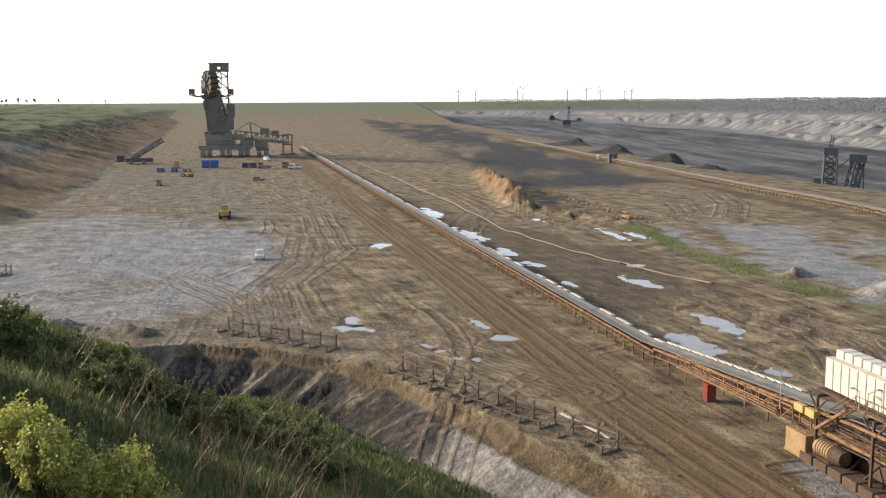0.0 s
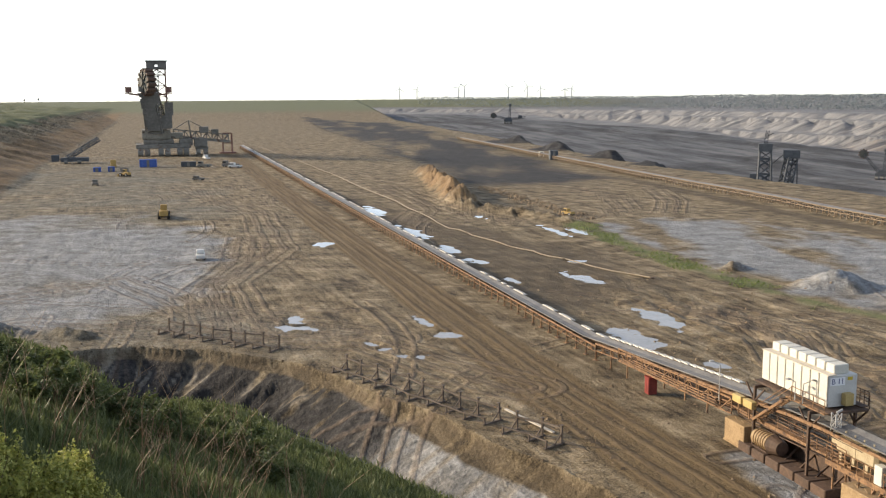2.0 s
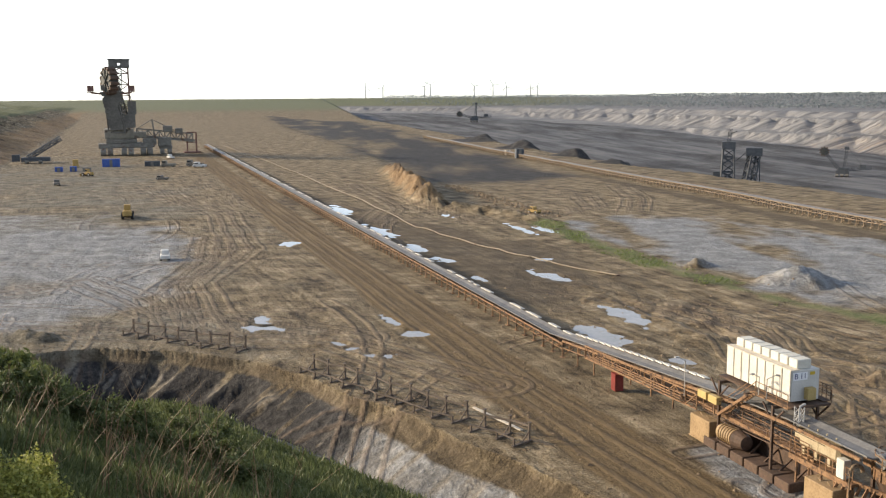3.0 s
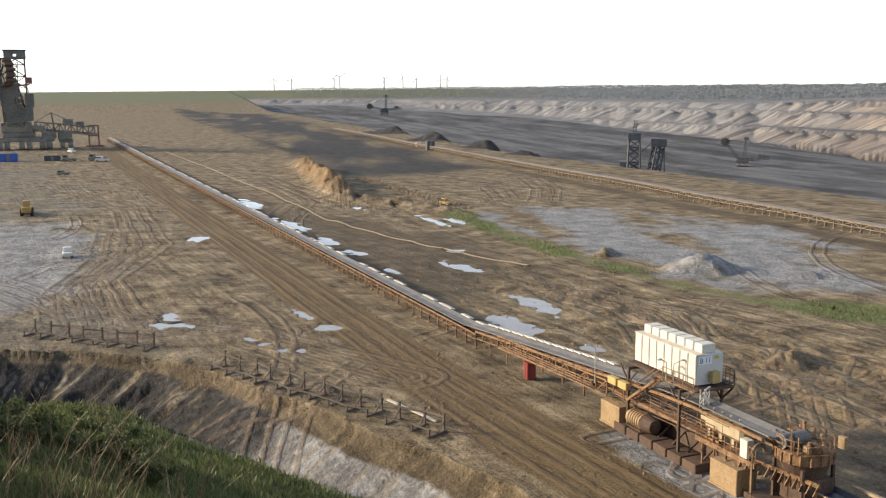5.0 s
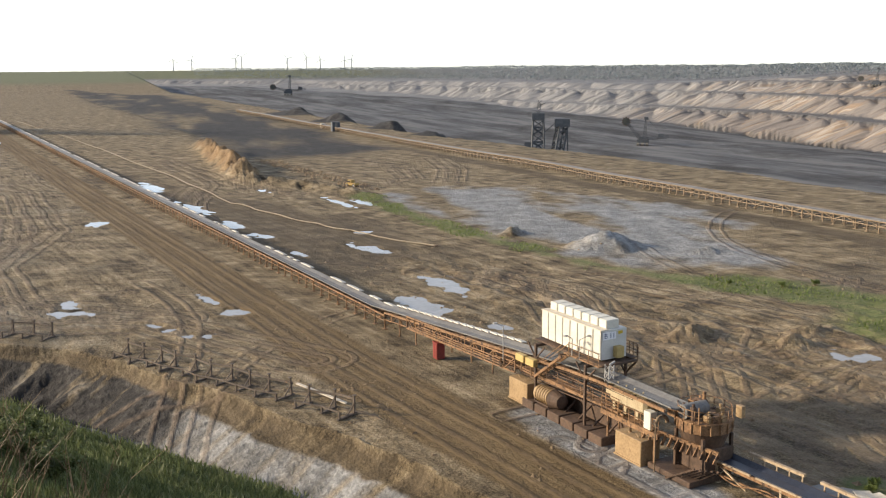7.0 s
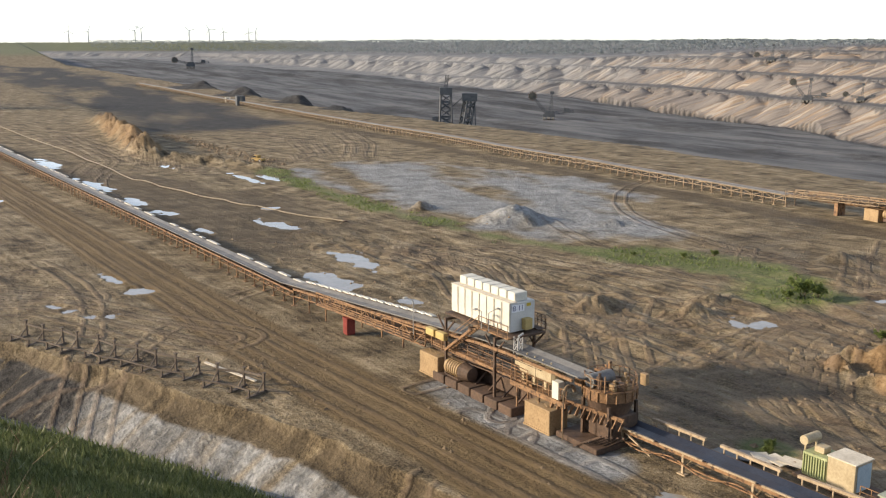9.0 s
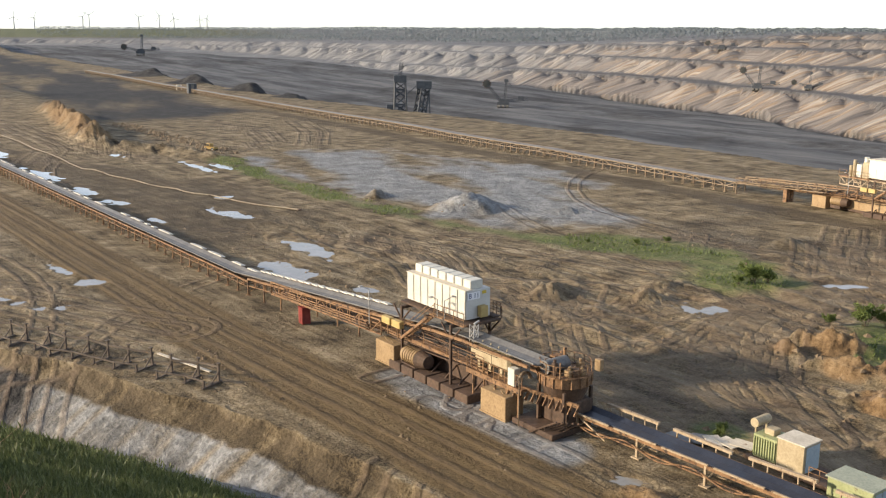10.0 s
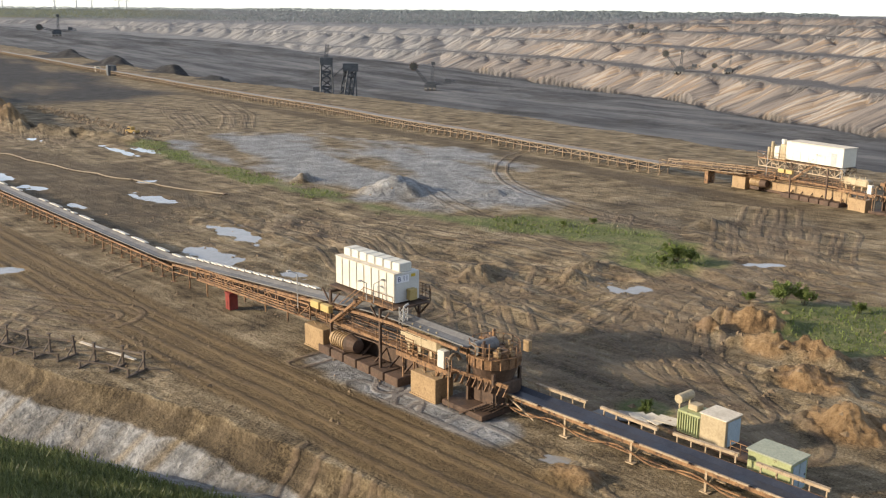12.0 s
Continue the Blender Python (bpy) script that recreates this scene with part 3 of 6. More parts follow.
    l.new(maths("ADD", maths("MULTIPLY", way.outputs["Fac"], 0.075), maths("MULTIPLY", apart.outputs[2], 0.07)), joined.inputs[0])
    l.new(maths("MULTIPLY", apart.outputs[2], 0.012), joined.inputs[1])
    streaks.inputs["Scale"].default_value, streaks.inputs["Detail"].default_value, streaks.inputs["Roughness"].default_value = 1.0, 4, 0.62
    l.new(joined.outputs[0], streaks.inputs["Vector"])
    tipped = streaks.outputs[0]
    shade = maths("ADD", maths("MULTIPLY", tone.outputs["Fac"], 0.3), maths("ADD", maths("MULTIPLY", maths("SUBTRACT", tipped, 0.5), 2.2), 0.36))
    bands = noise_at(0.03, 5, 0.65, (0.18, (1.5, 0.2, 1)))
    c, _ = over(c, ramp(shade, [(0.1, (0.10, 0.093, 0.092)), (0.3, (0.16, 0.140, 0.127)), (0.42, (0.21, 0.187, 0.168)), (0.52, (0.16, 0.148, 0.142)), (0.62, (0.235, 0.172, 0.118)), (0.74, (0.32, 0.295, 0.262)), (0.9, (0.18, 0.158, 0.142))]), "dump", big, 0.3)
    c, _ = over(c, ramp(both, [(0.40, (0.085, 0.083, 0.085)), (0.6, (0.145, 0.14, 0.14))]), "berm", mid, 0.3)
    # cool grey of the far benches: air haze put into the ground colour
    c, _ = over(c, ramp(shade, [(0.2, (0.13, 0.135, 0.142)), (0.5, (0.185, 0.19, 0.197)), (0.75, (0.25, 0.25, 0.25)), (0.9, (0.15, 0.155, 0.162))]), "far_haze", big, 0.35, 0.9)
    # pit floor grey, raised and cooled to include the haze over it
    c, _ = over(c, ramp(bands, [(0.38, (0.05, 0.052, 0.057)), (0.5, (0.10, 0.103, 0.109)), (0.62, (0.15, 0.15, 0.151))]), "pit", mid, 0.3)
    c, _ = over(c, ramp(both, [(0.42, (0.012, 0.012, 0.013)), (0.5, (0.032, 0.031, 0.031)), (0.6, (0.085, 0.08, 0.076))]), "coal", mid, 0.3)
    c, _ = over(c, ramp(worn, [(0.38, (0.076, 0.052, 0.025)), (0.46, (0.115, 0.080, 0.039)), (0.54, (0.148, 0.104, 0.051)), (0.64, (0.19, 0.139, 0.075))]), "road", mid, 0.3)
    tint, amount = over(c, ramp(small, [(0.4, (0.085, 0.06, 0.04)), (0.65, (0.19, 0.14, 0.10))]), "tracks", small, 0.4, 0.62)
    c = tint
    c, _ = over(c, ramp(both, [(0.38, (0.085, 0.10, 0.055)), (0.62, (0.17, 0.175, 0.10))]), "meadow", mid, 0.3)
    c, _ = over(c, ramp(both, [(0.40, (0.055, 0.070, 0.025)), (0.48, (0.10, 0.12, 0.042)), (0.55, (0.15, 0.15, 0.068)), (0.62, (0.21, 0.18, 0.105))]), "grass", mid, 0.25)
    l.new(c, bsdf.inputs["Base Color"])
    rr = n.new("ShaderNodeMapRange")
    rr.inputs["To Min"].default_value, rr.inputs["To Max"].default_value = 0.75, 0.97
    l.new(mid, rr.inputs["Value"]), l.new(rr.outputs[0], bsdf.inputs["Roughness"])
    bsdf.inputs["Specular IOR Level"].default_value = 0.25
    h = maths("ADD", maths("MULTIPLY", mid, 0.55), maths("ADD", maths("MULTIPLY", small, 0.35), maths("ADD", maths("MULTIPLY", rut, 0.3), maths("MULTIPLY", grain, 0.09))))
    at_dump = n.new("ShaderNodeAttribute")
    at_dump.attribute_name = "dump"
    h = maths("ADD", h, maths("MULTIPLY", maths("MULTIPLY", tipped, at_dump.outputs["Fac"]), 9.0))
    h = maths("SUBTRACT", h, maths("MULTIPLY", amount, 0.38))
    bp = n.new("ShaderNodeBump")
    bp.inputs["Strength"].default_value, bp.inputs["Distance"].default_value = 1.0, 1.0
    l.new(h, bp.inputs["Height"]), l.new(bp.outputs[0], bsdf.inputs["Normal"])
    return m


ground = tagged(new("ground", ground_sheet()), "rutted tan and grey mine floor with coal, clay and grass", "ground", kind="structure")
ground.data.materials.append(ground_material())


def puddle(px, py, ra, rb, turn):
    bm = bmesh.new()
    k = 40
    ring = [bm.verts.new((1.35 * ra * math.cos(6.2832 * i / k), 1.35 * rb * math.sin(6.2832 * i / k), 0)) for i in range(k)]
    bm.faces.new(ring)
    me = bpy.data.meshes.new("puddle")
    bm.to_mesh(me)
    bm.free()
    me.materials.append(M_WATER)
    ob = tagged(new("puddle", me), "still shallow rainwater puddle mirroring the pale sky", "puddle", "puddles on the mine floor", "structure")
    ob.matrix_basis = pose(px, py, -0.06, 0, 0, turn)


for spot in PUDDLES:
    puddle(*spot)


def level(x, y):
    """Height of the ground sheet."""
    az, rad, z = SURFACE["az"], SURFACE["rad"], SURFACE["z"]
    a, r = math.atan2(x, y), math.hypot(x, y)
    if a < az[0]:
        a += 2 * math.pi
    j = min(max(int(np.searchsorted(az, a)) - 1, 0), len(az) - 2)
    i = min(max(int(np.searchsorted(rad, r)) - 1, 0), len(rad) - 2)
    u, v = min(1, max(0, (a - az[j]) / (az[j + 1] - az[j]))), min(1, max(0, (r - rad[i]) / (rad[i + 1] - rad[i])))
    return float((z[i, j] * (1 - u) + z[i, j + 1] * u) * (1 - v) + (z[i + 1, j] * (1 - u) + z[i + 1, j + 1] * u) * v)


# ---- building blocks ----
def part(name, bm, material, parent=None, label=""):
    me = bpy.data.meshes.new(name)
    bm.to_mesh(me)
    bm.free()
    me.materials.append(material)
    ob = new(name, me)
    if parent:
        ob.parent = parent
    if label:
        tagged(ob, label)
    return ob


def again(ob, m, parent=None):
    """The same mesh once more, at the pose m under the same parent."""
    o = new(ob.name.split(".")[0], ob.data)
    o.parent = parent or ob.parent
    o.matrix_basis = m
    return o


def thing(name, label, category, m=None, group=""):
    ob = tagged(new(name), label, category, group)
    if m:
        ob.matrix_basis = m
    return ob


def box(bm, x0, x1, y0, y1, z0, z1, m=None, bevel=0.0):
    mat4 = Matrix.Translation(((x0 + x1) / 2, (y0 + y1) / 2, (z0 + z1) / 2)) @ Matrix.Diagonal((x1 - x0, y1 - y0, z1 - z0, 1))
    vs = bmesh.ops.create_cube(bm, size=1, matrix=(m or Matrix()) @ mat4)["verts"]
    if bevel:
        es = list({e for v in vs for e in v.link_edges})
        bmesh.ops.bevel(bm, geom=es, offset=bevel, segments=1, affect="EDGES")
    return bm


def bar(bm, a, b, w=0.1, h=None):
    """A square bar from a to b."""
    a, b = Vector(a), Vector(b)
    d = b - a
    q = d.to_track_quat("Z", "Y").to_matrix().to_4x4()
    bmesh.ops.create_cube(bm, size=1, matrix=Matrix.Translation((a + b) / 2) @ q @ Matrix.Diagonal((w, h or w, d.length, 1)))
    return bm


def rod(bm, a, b, r=0.05, seg=8, r2=None):
    a, b = Vector(a), Vector(b)
    d = b - a
    q = d.to_track_quat("Z", "Y").to_matrix().to_4x4()
    bmesh.ops.create_cone(bm, cap_ends=True, segments=seg, radius1=r, radius2=r if r2 is None else r2, depth=d.length, matrix=Matrix.Translation((a + b) / 2) @ q)
    return bm


B = bmesh.new


def railing(bm, a, b, h=1.05, step=1.6, w=0.05):
    a, b = Vector(a), Vector(b)
    n = max(1, round((b - a).length / step))
    for k in range(n + 1):
        p = a.lerp(b, k / n)
        bar(bm, p, p + Vector((0, 0, h)), w)
    for f in (0.5, 1.0):
        bar(bm, a + Vector((0, 0, h * f)), b + Vector((0, 0, h * f)), w)
    return bm


def truss(bm, a, b, h, n, w=0.12, thin=0.08):
    a, b, up = Vector(a), Vector(b), Vector((0, 0, h))
    bar(bm, a, b, w), bar(bm, a + up, b + up, w)
    for k in range(n + 1):
        p = a.lerp(b, k / n)
        bar(bm, p, p + up, thin)
        if k < n:
            q = a.lerp(b, (k + 1) / n)
            bar(bm, p if k % 2 else p + up, q + up if k % 2 else q, thin)
    return bm


def lattice(bm, a, b, w, n, t=0.2, w2=None):
    """A square lattice mast from a to b, w wide, w2 at its end."""
    a, b = Vector(a), Vector(b)
    q = (b - a).to_track_quat("Z", "Y")
    rings = []
    for k in range(n + 1):
        half = (w + ((w2 or w) - w) * k / n) / 2
        rings.append([a.lerp(b, k / n) + q @ Vector((sx * half, sy * half, 0)) for sx, sy in ((-1, -1), (1, -1), (1, 1), (-1, 1))])
    for k in range(n):
        for i in range(4):
            bar(bm, rings[k][i], rings[k + 1][i], t)
            bar(bm, rings[k][i], rings[k + 1][(i + 1) % 4] if k % 2 else rings[k][(i + 1) % 4], t * 0.7)
            bar(bm, rings[k][(i + 1) % 4] if k % 2 else rings[k][i], rings[k + 1][i] if k % 2 else rings[k + 1][(i + 1) % 4], t * 0.6)
    return bm


def trough(path, u0, u1, thick=0.12):
    """A belt with raised edges along (v, z) points, from u0 to u1 across."""
    bm = B()
    w = u1 - u0
    shape = [(u0, 0.16), (u0 + 0.28 * w, -0.06), (u1 - 0.28 * w, -0.06), (u1, 0.16)]
    shape = shape + [(u, z - thick) for u, z in reversed(shape)]
    rings = [[bm.verts.new((u, v, z + dz)) for u, dz in shape] for v, z in path]
    k = len(shape)
    for a, b in zip(rings, rings[1:]):
        for i in range(k):
            bm.faces.new((a[i], a[(i + 1) % k], b[(i + 1) % k], b[i]))
    bm.faces.new(rings[0]), bm.faces.new(rings[-1][::-1])
    bmesh.ops.recalc_face_normals(bm, faces=bm.faces[:])
    return bm


# ---- the long belt ----
AXIS = pose(BELT_B[0], BELT_B[1], 0, 0, 0, 12.65)


def deck_height(v):
    return 1.75 + 3.45 * min(1, max(0, (16 - v) / 42))


def trestle_mesh(h, w, t=0.13):
    bm = B()
    for u in (0.0, w):
        bar(bm, (u, 0, 0), (u, 0, h), t)
        box(bm, u - 0.22, u + 0.22, -0.35, 0.35, -0.12, 0.08)
    bar(bm, (0, 0, h - 0.25), (w, 0, h - 0.25), t * 0.9)
    bar(bm, (0, 0, 0.35), (w, 0, h - 0.3), t * 0.6)
    return bm


def idler_mesh(w):
    bm = B()
    rod(bm, (0.05, 0, -0.1), (0.32 * w, 0, -0.28), 0.08)
    rod(bm, (0.32 * w, 0, -0.28), (0.68 * w, 0, -0.28), 0.08)
    rod(bm, (0.68 * w, 0, -0.28), (w - 0.05, 0, -0.1), 0.08)
    return bm


def long_belt():
    t = thing("belt_conveyor", "long grey rubber belt conveyor on rusty ochre steel trestles", "conveyor", AXIS)
    W = 2.1
    path = [(v, deck_height(v) + 0.12) for v in [536, 400, 300, 200, 100, 60, 30, 22] + list(range(16, -37, -4)) + [-36.4]]
    part("belt", trough(path, 0.12, W - 0.12), M_BELT, t, "worn grey rubber belt")
    under = [(v, z - 0.75) for v, z in path[:-2]]
    part("return_belt", trough(under, 0.2, W - 0.2, 0.05), M_DARKSTEEL, t)
    first = {}
    for k in range(92):
        v = 12 + k * 5.7
        for name, make, m, where in (
                ("trestle", lambda: trestle_mesh(1.62, W), M_STEEL, pose(0, v, 0)),
                ("near_stringer", lambda: box(bar(B(), (0, 0, 1.62), (0, 5.7, 1.62), 0.12, 0.2), -0.05, 0.05, 0, 5.7, 0.98, 1.06), M_STEEL, pose(0, v, 0)),
                ("far_stringer", lambda: bar(B(), (W, 0, 1.62), (W, 5.7, 1.62), 0.12, 0.2), M_STEEL, pose(0, v, 0)),
                ("idler", lambda: idler_mesh(W), M_DARKSTEEL, pose(0, v + 1.4, 1.75))):
            if name not in first:
                first[name] = part(name, make(), m, t)
                first[name].matrix_basis = where
            else:
                again(first[name], where)
        again(first["trestle"], pose(0, v + 2.85, 0))
        if k % 5 != 4:
            for j, off in enumerate((0.2, 1.55, 2.9)):
                if (k * 3 + j) % 7 == 5:
                    continue
                jit = 1.5 * math.sin(k * 12.9 + j * 4.1)
                where = pose(W + 0.05, v + off, 2.06, 0, 12 + jit, jit * 0.5)
                if "idler_cover" not in first:
                    first["idler_cover"] = part("idler_cover", box(B(), -0.3, 0.34, 0, 1.2, -0.04, 0.08, None, 0.02), M_IDLER, t, "pale sheet-metal idler cover")
                    first["idler_cover"].matrix_basis = where
                else:
                    again(first["idler_cover"], where)
    # rising stretch towards the drive
    for side, u in (("near", -0.06), ("far", W + 0.06)):
        bm = B()
        for a in range(12, -36, -4):
            bar(bm, (u, a, deck_height(a) - 0.1), (u, a - 4, deck_height(a - 4) - 0.1), 0.16, 0.24)
            if a > -16:
                bar(bm, (u, a, 0.1 if a > 2 else 1.3), (u, a, deck_height(a) - 0.2), 0.13)
                bar(bm, (u, a, deck_height(a) - 0.9), (u, a - 4, deck_height(a - 4) - 0.9), 0.1)
                bar(bm, (u, a - 2, deck_height(a - 2) - 0.9), (u, a - 2, deck_height(a - 2) - 0.1), 0.1)
        part(side + "_rising_frame", bm, M_STEEL, t)
    for a in range(10, -34, -3):
        again(first["idler"], pose(0, a, deck_height(a)))
        if a > -15 and a % 2 == 0 or a in (7, 1, -5, -11):
            again(first["idler_cover"], pose(W + 0.05, a, deck_height(a) + 0.32, 0, 12, 0))
            again(first["idler_cover"], pose(W + 0.05, a + 1.4, deck_height(a + 1.4) + 0.32, 0, 12, 0))
    return t


long_belt()


# ---- the drive station ----
def switch_house(t):
    u0, u1, v0, v1, z0, z1 = 1.25, 3.9, -26.7, -18.2, 6.25, 8.75
    body = part("switch_house", box(B(), u0 + 0.06, u1, v0, v1, z0, z1 - 0.02, None, 0.03), M_HOUSEGREY, t, "white ribbed sheet-metal switch house")
    n = 8
    pitch = (v1 - v0) / n
    panel = None
    for k in range(n):
        where = pose(0, v0 + k * pitch, 0)
        if not panel:
            bm = box(B(), u0 - 0.02 , u0 + 0.05, 0.05, pitch - 0.05, z0 + 0.03, z1, None, 0.02)
            box(bm, u0 - 0.035, u0 - 0.02, 0.1, pitch - 0.1, z0 + 0.75, z1 - 0.08)
            panel = part("wall_panel", bm, M_WHITE, body)
            panel.matrix_basis = where
        else:
            again(panel, where)
    cap = None
    for k in range(7):
        where = pose(0, v0 + 0.25 + k * 1.16, 0)
        if not cap:
            cap = part("roof_cap", box(B(), u0 + 0.75, u1 - 0.55, 0.07, 1.09, z1 - 0.02, z1 + 0.72, None, 0.06), M_WHITE, body)
            cap.matrix_basis = where
        else:
            again(cap, where)
    part("roof_edge", box(B(), u0 - 0.05, u0 + 0.75, v0 - 0.04, v1 + 0.04, z1 + 0.002, z1 + 0.06), M_COVER, body)
    plate = part("sign_plate", box(B(), u0 + 0.18, u0 + 1.5, v0 - 0.05, v0 - 0.004, z1 - 0.8, z1 - 0.18), M_SIGNWHITE, body, "white plate with blue lettering")
    text = bpy.data.curves.new("lettering", "FONT")
    text.body, text.size, text.align_x, text.align_y, text.extrude = "B 11", 0.62, "CENTER", "CENTER", 0.006
    tmp = new("lettering_source", text)
    me = bpy.data.meshes.new_from_object(tmp.evaluated_get(bpy.context.evaluated_depsgraph_get()))
    bpy.data.objects.remove(tmp)
    me.name = "lettering"
    me.materials.clear()
    me.materials.append(M_SIGNBLUE)
    ob = new("lettering", me)
    ob.parent = body
    ob.matrix_basis = pose(u0 + 0.84, v0 - 0.06, z1 - 0.49, 90, 0, 0)
    part("warning_plate", box(B(), u0 + 1.75, u0 + 2.2, v0 - 0.03, v0 - 0.004, z1 - 0.45, z1 - 0.2), M_SIGNYELLOW, body, "small yellow plate")
    part("cabinet", box(B(), u0 + 1.25, u0 + 2.0, v0 - 0.55, v0 - 0.004, z0 + 0.15, z0 + 1.1, None, 0.03), M_YELLOW, body, "yellow control cabinet")
    part("end_platform", box(B(), u1 + 0.02, u1 + 0.75, v0 - 0.5, v0 + 1.5, z0 - 0.1, z0 - 0.02), M_DARKSTEEL, body)
    part("end_railing", railing(B(), (u1 + 0.75, v0 - 0.5, z0 - 0.02), (u1 + 0.75, v0 + 1.5, z0 - 0.02), 1.1, 0.5), M_DARKSTEEL, body)


def lamp_post(t, u, v, z, h, turn=0):
    bm = B()
    rod(bm, (0, 0, 0), (0, 0, h), 0.045)
    rod(bm, (0, 0, h), (-0.7, 0.1, h + 0.35), 0.035)
    box(bm, -1.0, -0.62, -0.02, 0.22, h + 0.3, h + 0.42)
    p = part("lamp_pole", bm, M_GREYPAINT, t, "thin grey lamp pole with a bent arm")
    p.matrix_basis = pose(u, v, z, 0, 0, turn)


def drive_station(name, label, m, full=True):
    t = thing(name, label, "machine", m)
    gap = 0.0 if full else 8.5                          # the second station is longer
    # base pontoon with ribs
    bm = box(B(), 1.3, 4.6, -29.8, -15.4 + gap, 0.0, 0.55, None, 0.08)
    for k in range(6):
        v = -18.6 - k * 1.95
        box(bm, -0.5, 1.35, v - 0.9, v + 0.88, -0.05, 0.75, None, 0.06)
        bar(bm, (0.6, v - 0.3, 0.7), (1.9, v - 0.3, 1.7), 0.14)
    part("pontoon", bm, M_DARKSTEEL, t, "muddy dark steel base pontoon")
    part("pontoon_girder", box(B(), 1.9, 2.2, -30, -16, 0.5, 1.9), M_DARKSTEEL, t)
    # ballast boxes
    for v0, v1, u0, u1, h in ((-18.4 + gap, -15.4 + gap, -0.4, 2.2, 2.1), (-33.9, -30.8, -0.4, 1.5, 2.0)):
        bm = box(B(), u0, u1, v0, v1, 0.02, h, None, 0.05)
        for k in (0.33, 0.66):
            v = v0 + (v1 - v0) * k
            rod(bm, (u0 + 0.5, v - 0.15, h), (u0 + 0.5, v + 0.15, h + 0.22), 0.04)
        box(bm, u0 - 0.06, u1 + 0.06, v0 - 0.06, v1 + 0.06, 0.02, 0.14)
        part("ballast_box", bm, M_TAN, t, "tan steel ballast box")
    # motor beside the first ballast box
    motor = part("drive_motor", rod(B(), (0.5, -19.1 + gap, 1.5), (0.5, -21.4 + gap, 1.5), 0.72, 20), M_TAN, t, "ribbed tan drive motor")
    for k in range(6):
        part("cooling_rib", rod(B(), (0.5, -19.4 + gap - k * 0.33, 1.5), (0.5, -19.5 + gap - k * 0.33, 1.5), 0.79, 20), M_TAN, motor)
    part("motor_foot", box(B(), -0.1, 1.2, -21.2 + gap, -19.2 + gap, 0.3, 0.85), M_DARKSTEEL, motor)
    part("motor_fan", rod(B(), (0.5, -21.4 + gap, 1.5), (0.5, -22.5 + gap, 1.5), 0.9, 16, 0.6), M_DARKSTEEL, t)
    # lower gallery and walkways
    part("near_gallery_truss", truss(B(), (-0.15, 6, 1.55), (-0.15, -16, 2.55), 1.35, 12, 0.15, 0.09), M_STEEL, t)
    part("far_gallery_truss", truss(B(), (2.25, 6, 1.55), (2.25, -16, 2.55), 1.35, 12, 0.15, 0.09), M_STEEL, t)
    part("gallery_floor", box(B(), -0.1, 2.2, -16, 6, -0.05, 0.05, pose(0, -0.1, 2.15, -2.6, 0, 0)), M_DARKSTEEL, t)
    bm = box(B(), 0.15, 1.15, -30.5, -14, 3.05, 3.2)
    railing(bm, (0.15, -30.5, 3.2), (0.15, -14, 3.2)), railing(bm, (1.15, -30.5, 3.2), (1.15, -14, 3.2))
    part("walkway", bm, M_STEEL, t, "ochre steel walkway with handrails")
    bm = B()
    for k in range(4):
        bar(bm, (0.3 + 0.25 * k, -13, 2.8 - 0.1 * k), (0.3 + 0.25 * k, -31, 3.1 - 0.1 * k), 0.16)
        rod(bm, (-0.45, 5 - k, 1.9 + 0.25 * k), (-0.45, -14, 2.6 + 0.25 * k), 0.06)
    part("pipe", bm, M_STEEL, t)
    for u in (0.1, 4.3):
        for v in (-19, -26.2):
            bm = bar(B(), (u, v, 0.3), (u, v, 5.75), 0.2)
            bar(bm, (u, v, 4.6), (u, v + 1.3, 5.9), 0.12), bar(bm, (u, v, 4.6), (u, v - 1.3, 5.9), 0.12)
            part("portal_leg", bm, M_DARKSTEEL, t)
    bm = box(B(), 0.75, 4.4, -27.6, -17.9, 5.95, 6.12)
    for v in (-19, -22.6, -26.2):
        box(bm, 0.0, 4.4, v - 0.12, v + 0.12, 5.7, 5.95)
    part("upper_deck", bm, M_DARKSTEEL, t)
    bm = railing(B(), (0.35, -27.6, 6.1), (0.35, -23.5, 6.1))
    box(bm, 0.35, 0.75, -27.6, -22.8, 6.0, 6.1), railing(bm, (4.4, -27.6, 6.12), (4.4, -17.9, 6.12))
    part("deck_railing", bm, M_STEEL, t)
    # stairs from the walkway to the deck
    bm = B()
    for du in (-0.45, 0.3):
        bar(bm, (du, -19.6, 3.2), (du, -23.6, 6.1), 0.1, 0.22)
        bar(bm, (du, -19.6, 4.2), (du, -23.6, 7.1), 0.05)
    for k in range(14):
        box(bm, -0.45, 0.3, -19.8 - k * 0.28, -19.55 - k * 0.28, 3.3 + k * 0.205, 3.34 + k * 0.205)
    part("stairs", bm, M_STEEL, t, "steep steel stairs")
    if full:
        switch_house(t)
    else:
        body = part("switch_house", box(B(), 0.3, 3.6, -28.6, -17.4, 6.3, 9.3, None, 0.05), M_WHITE, t, "long white switch house with a flat roof")
        part("roof_edge", box(B(), 0.2, 3.7, -28.7, -17.3, 9.3, 9.42), M_COVER, body)
        for k in range(7):
            part("wall_panel", box(B(), 0.26, 0.3, -28.4 + k * 1.58, -26.95 + k * 1.58, 6.4, 7.9, None, 0.01), M_WHITE, body)
        part("door", box(B(), 0.25, 0.3, -27.4, -26.4, 6.4, 8.4), M_GREYPAINT, body)
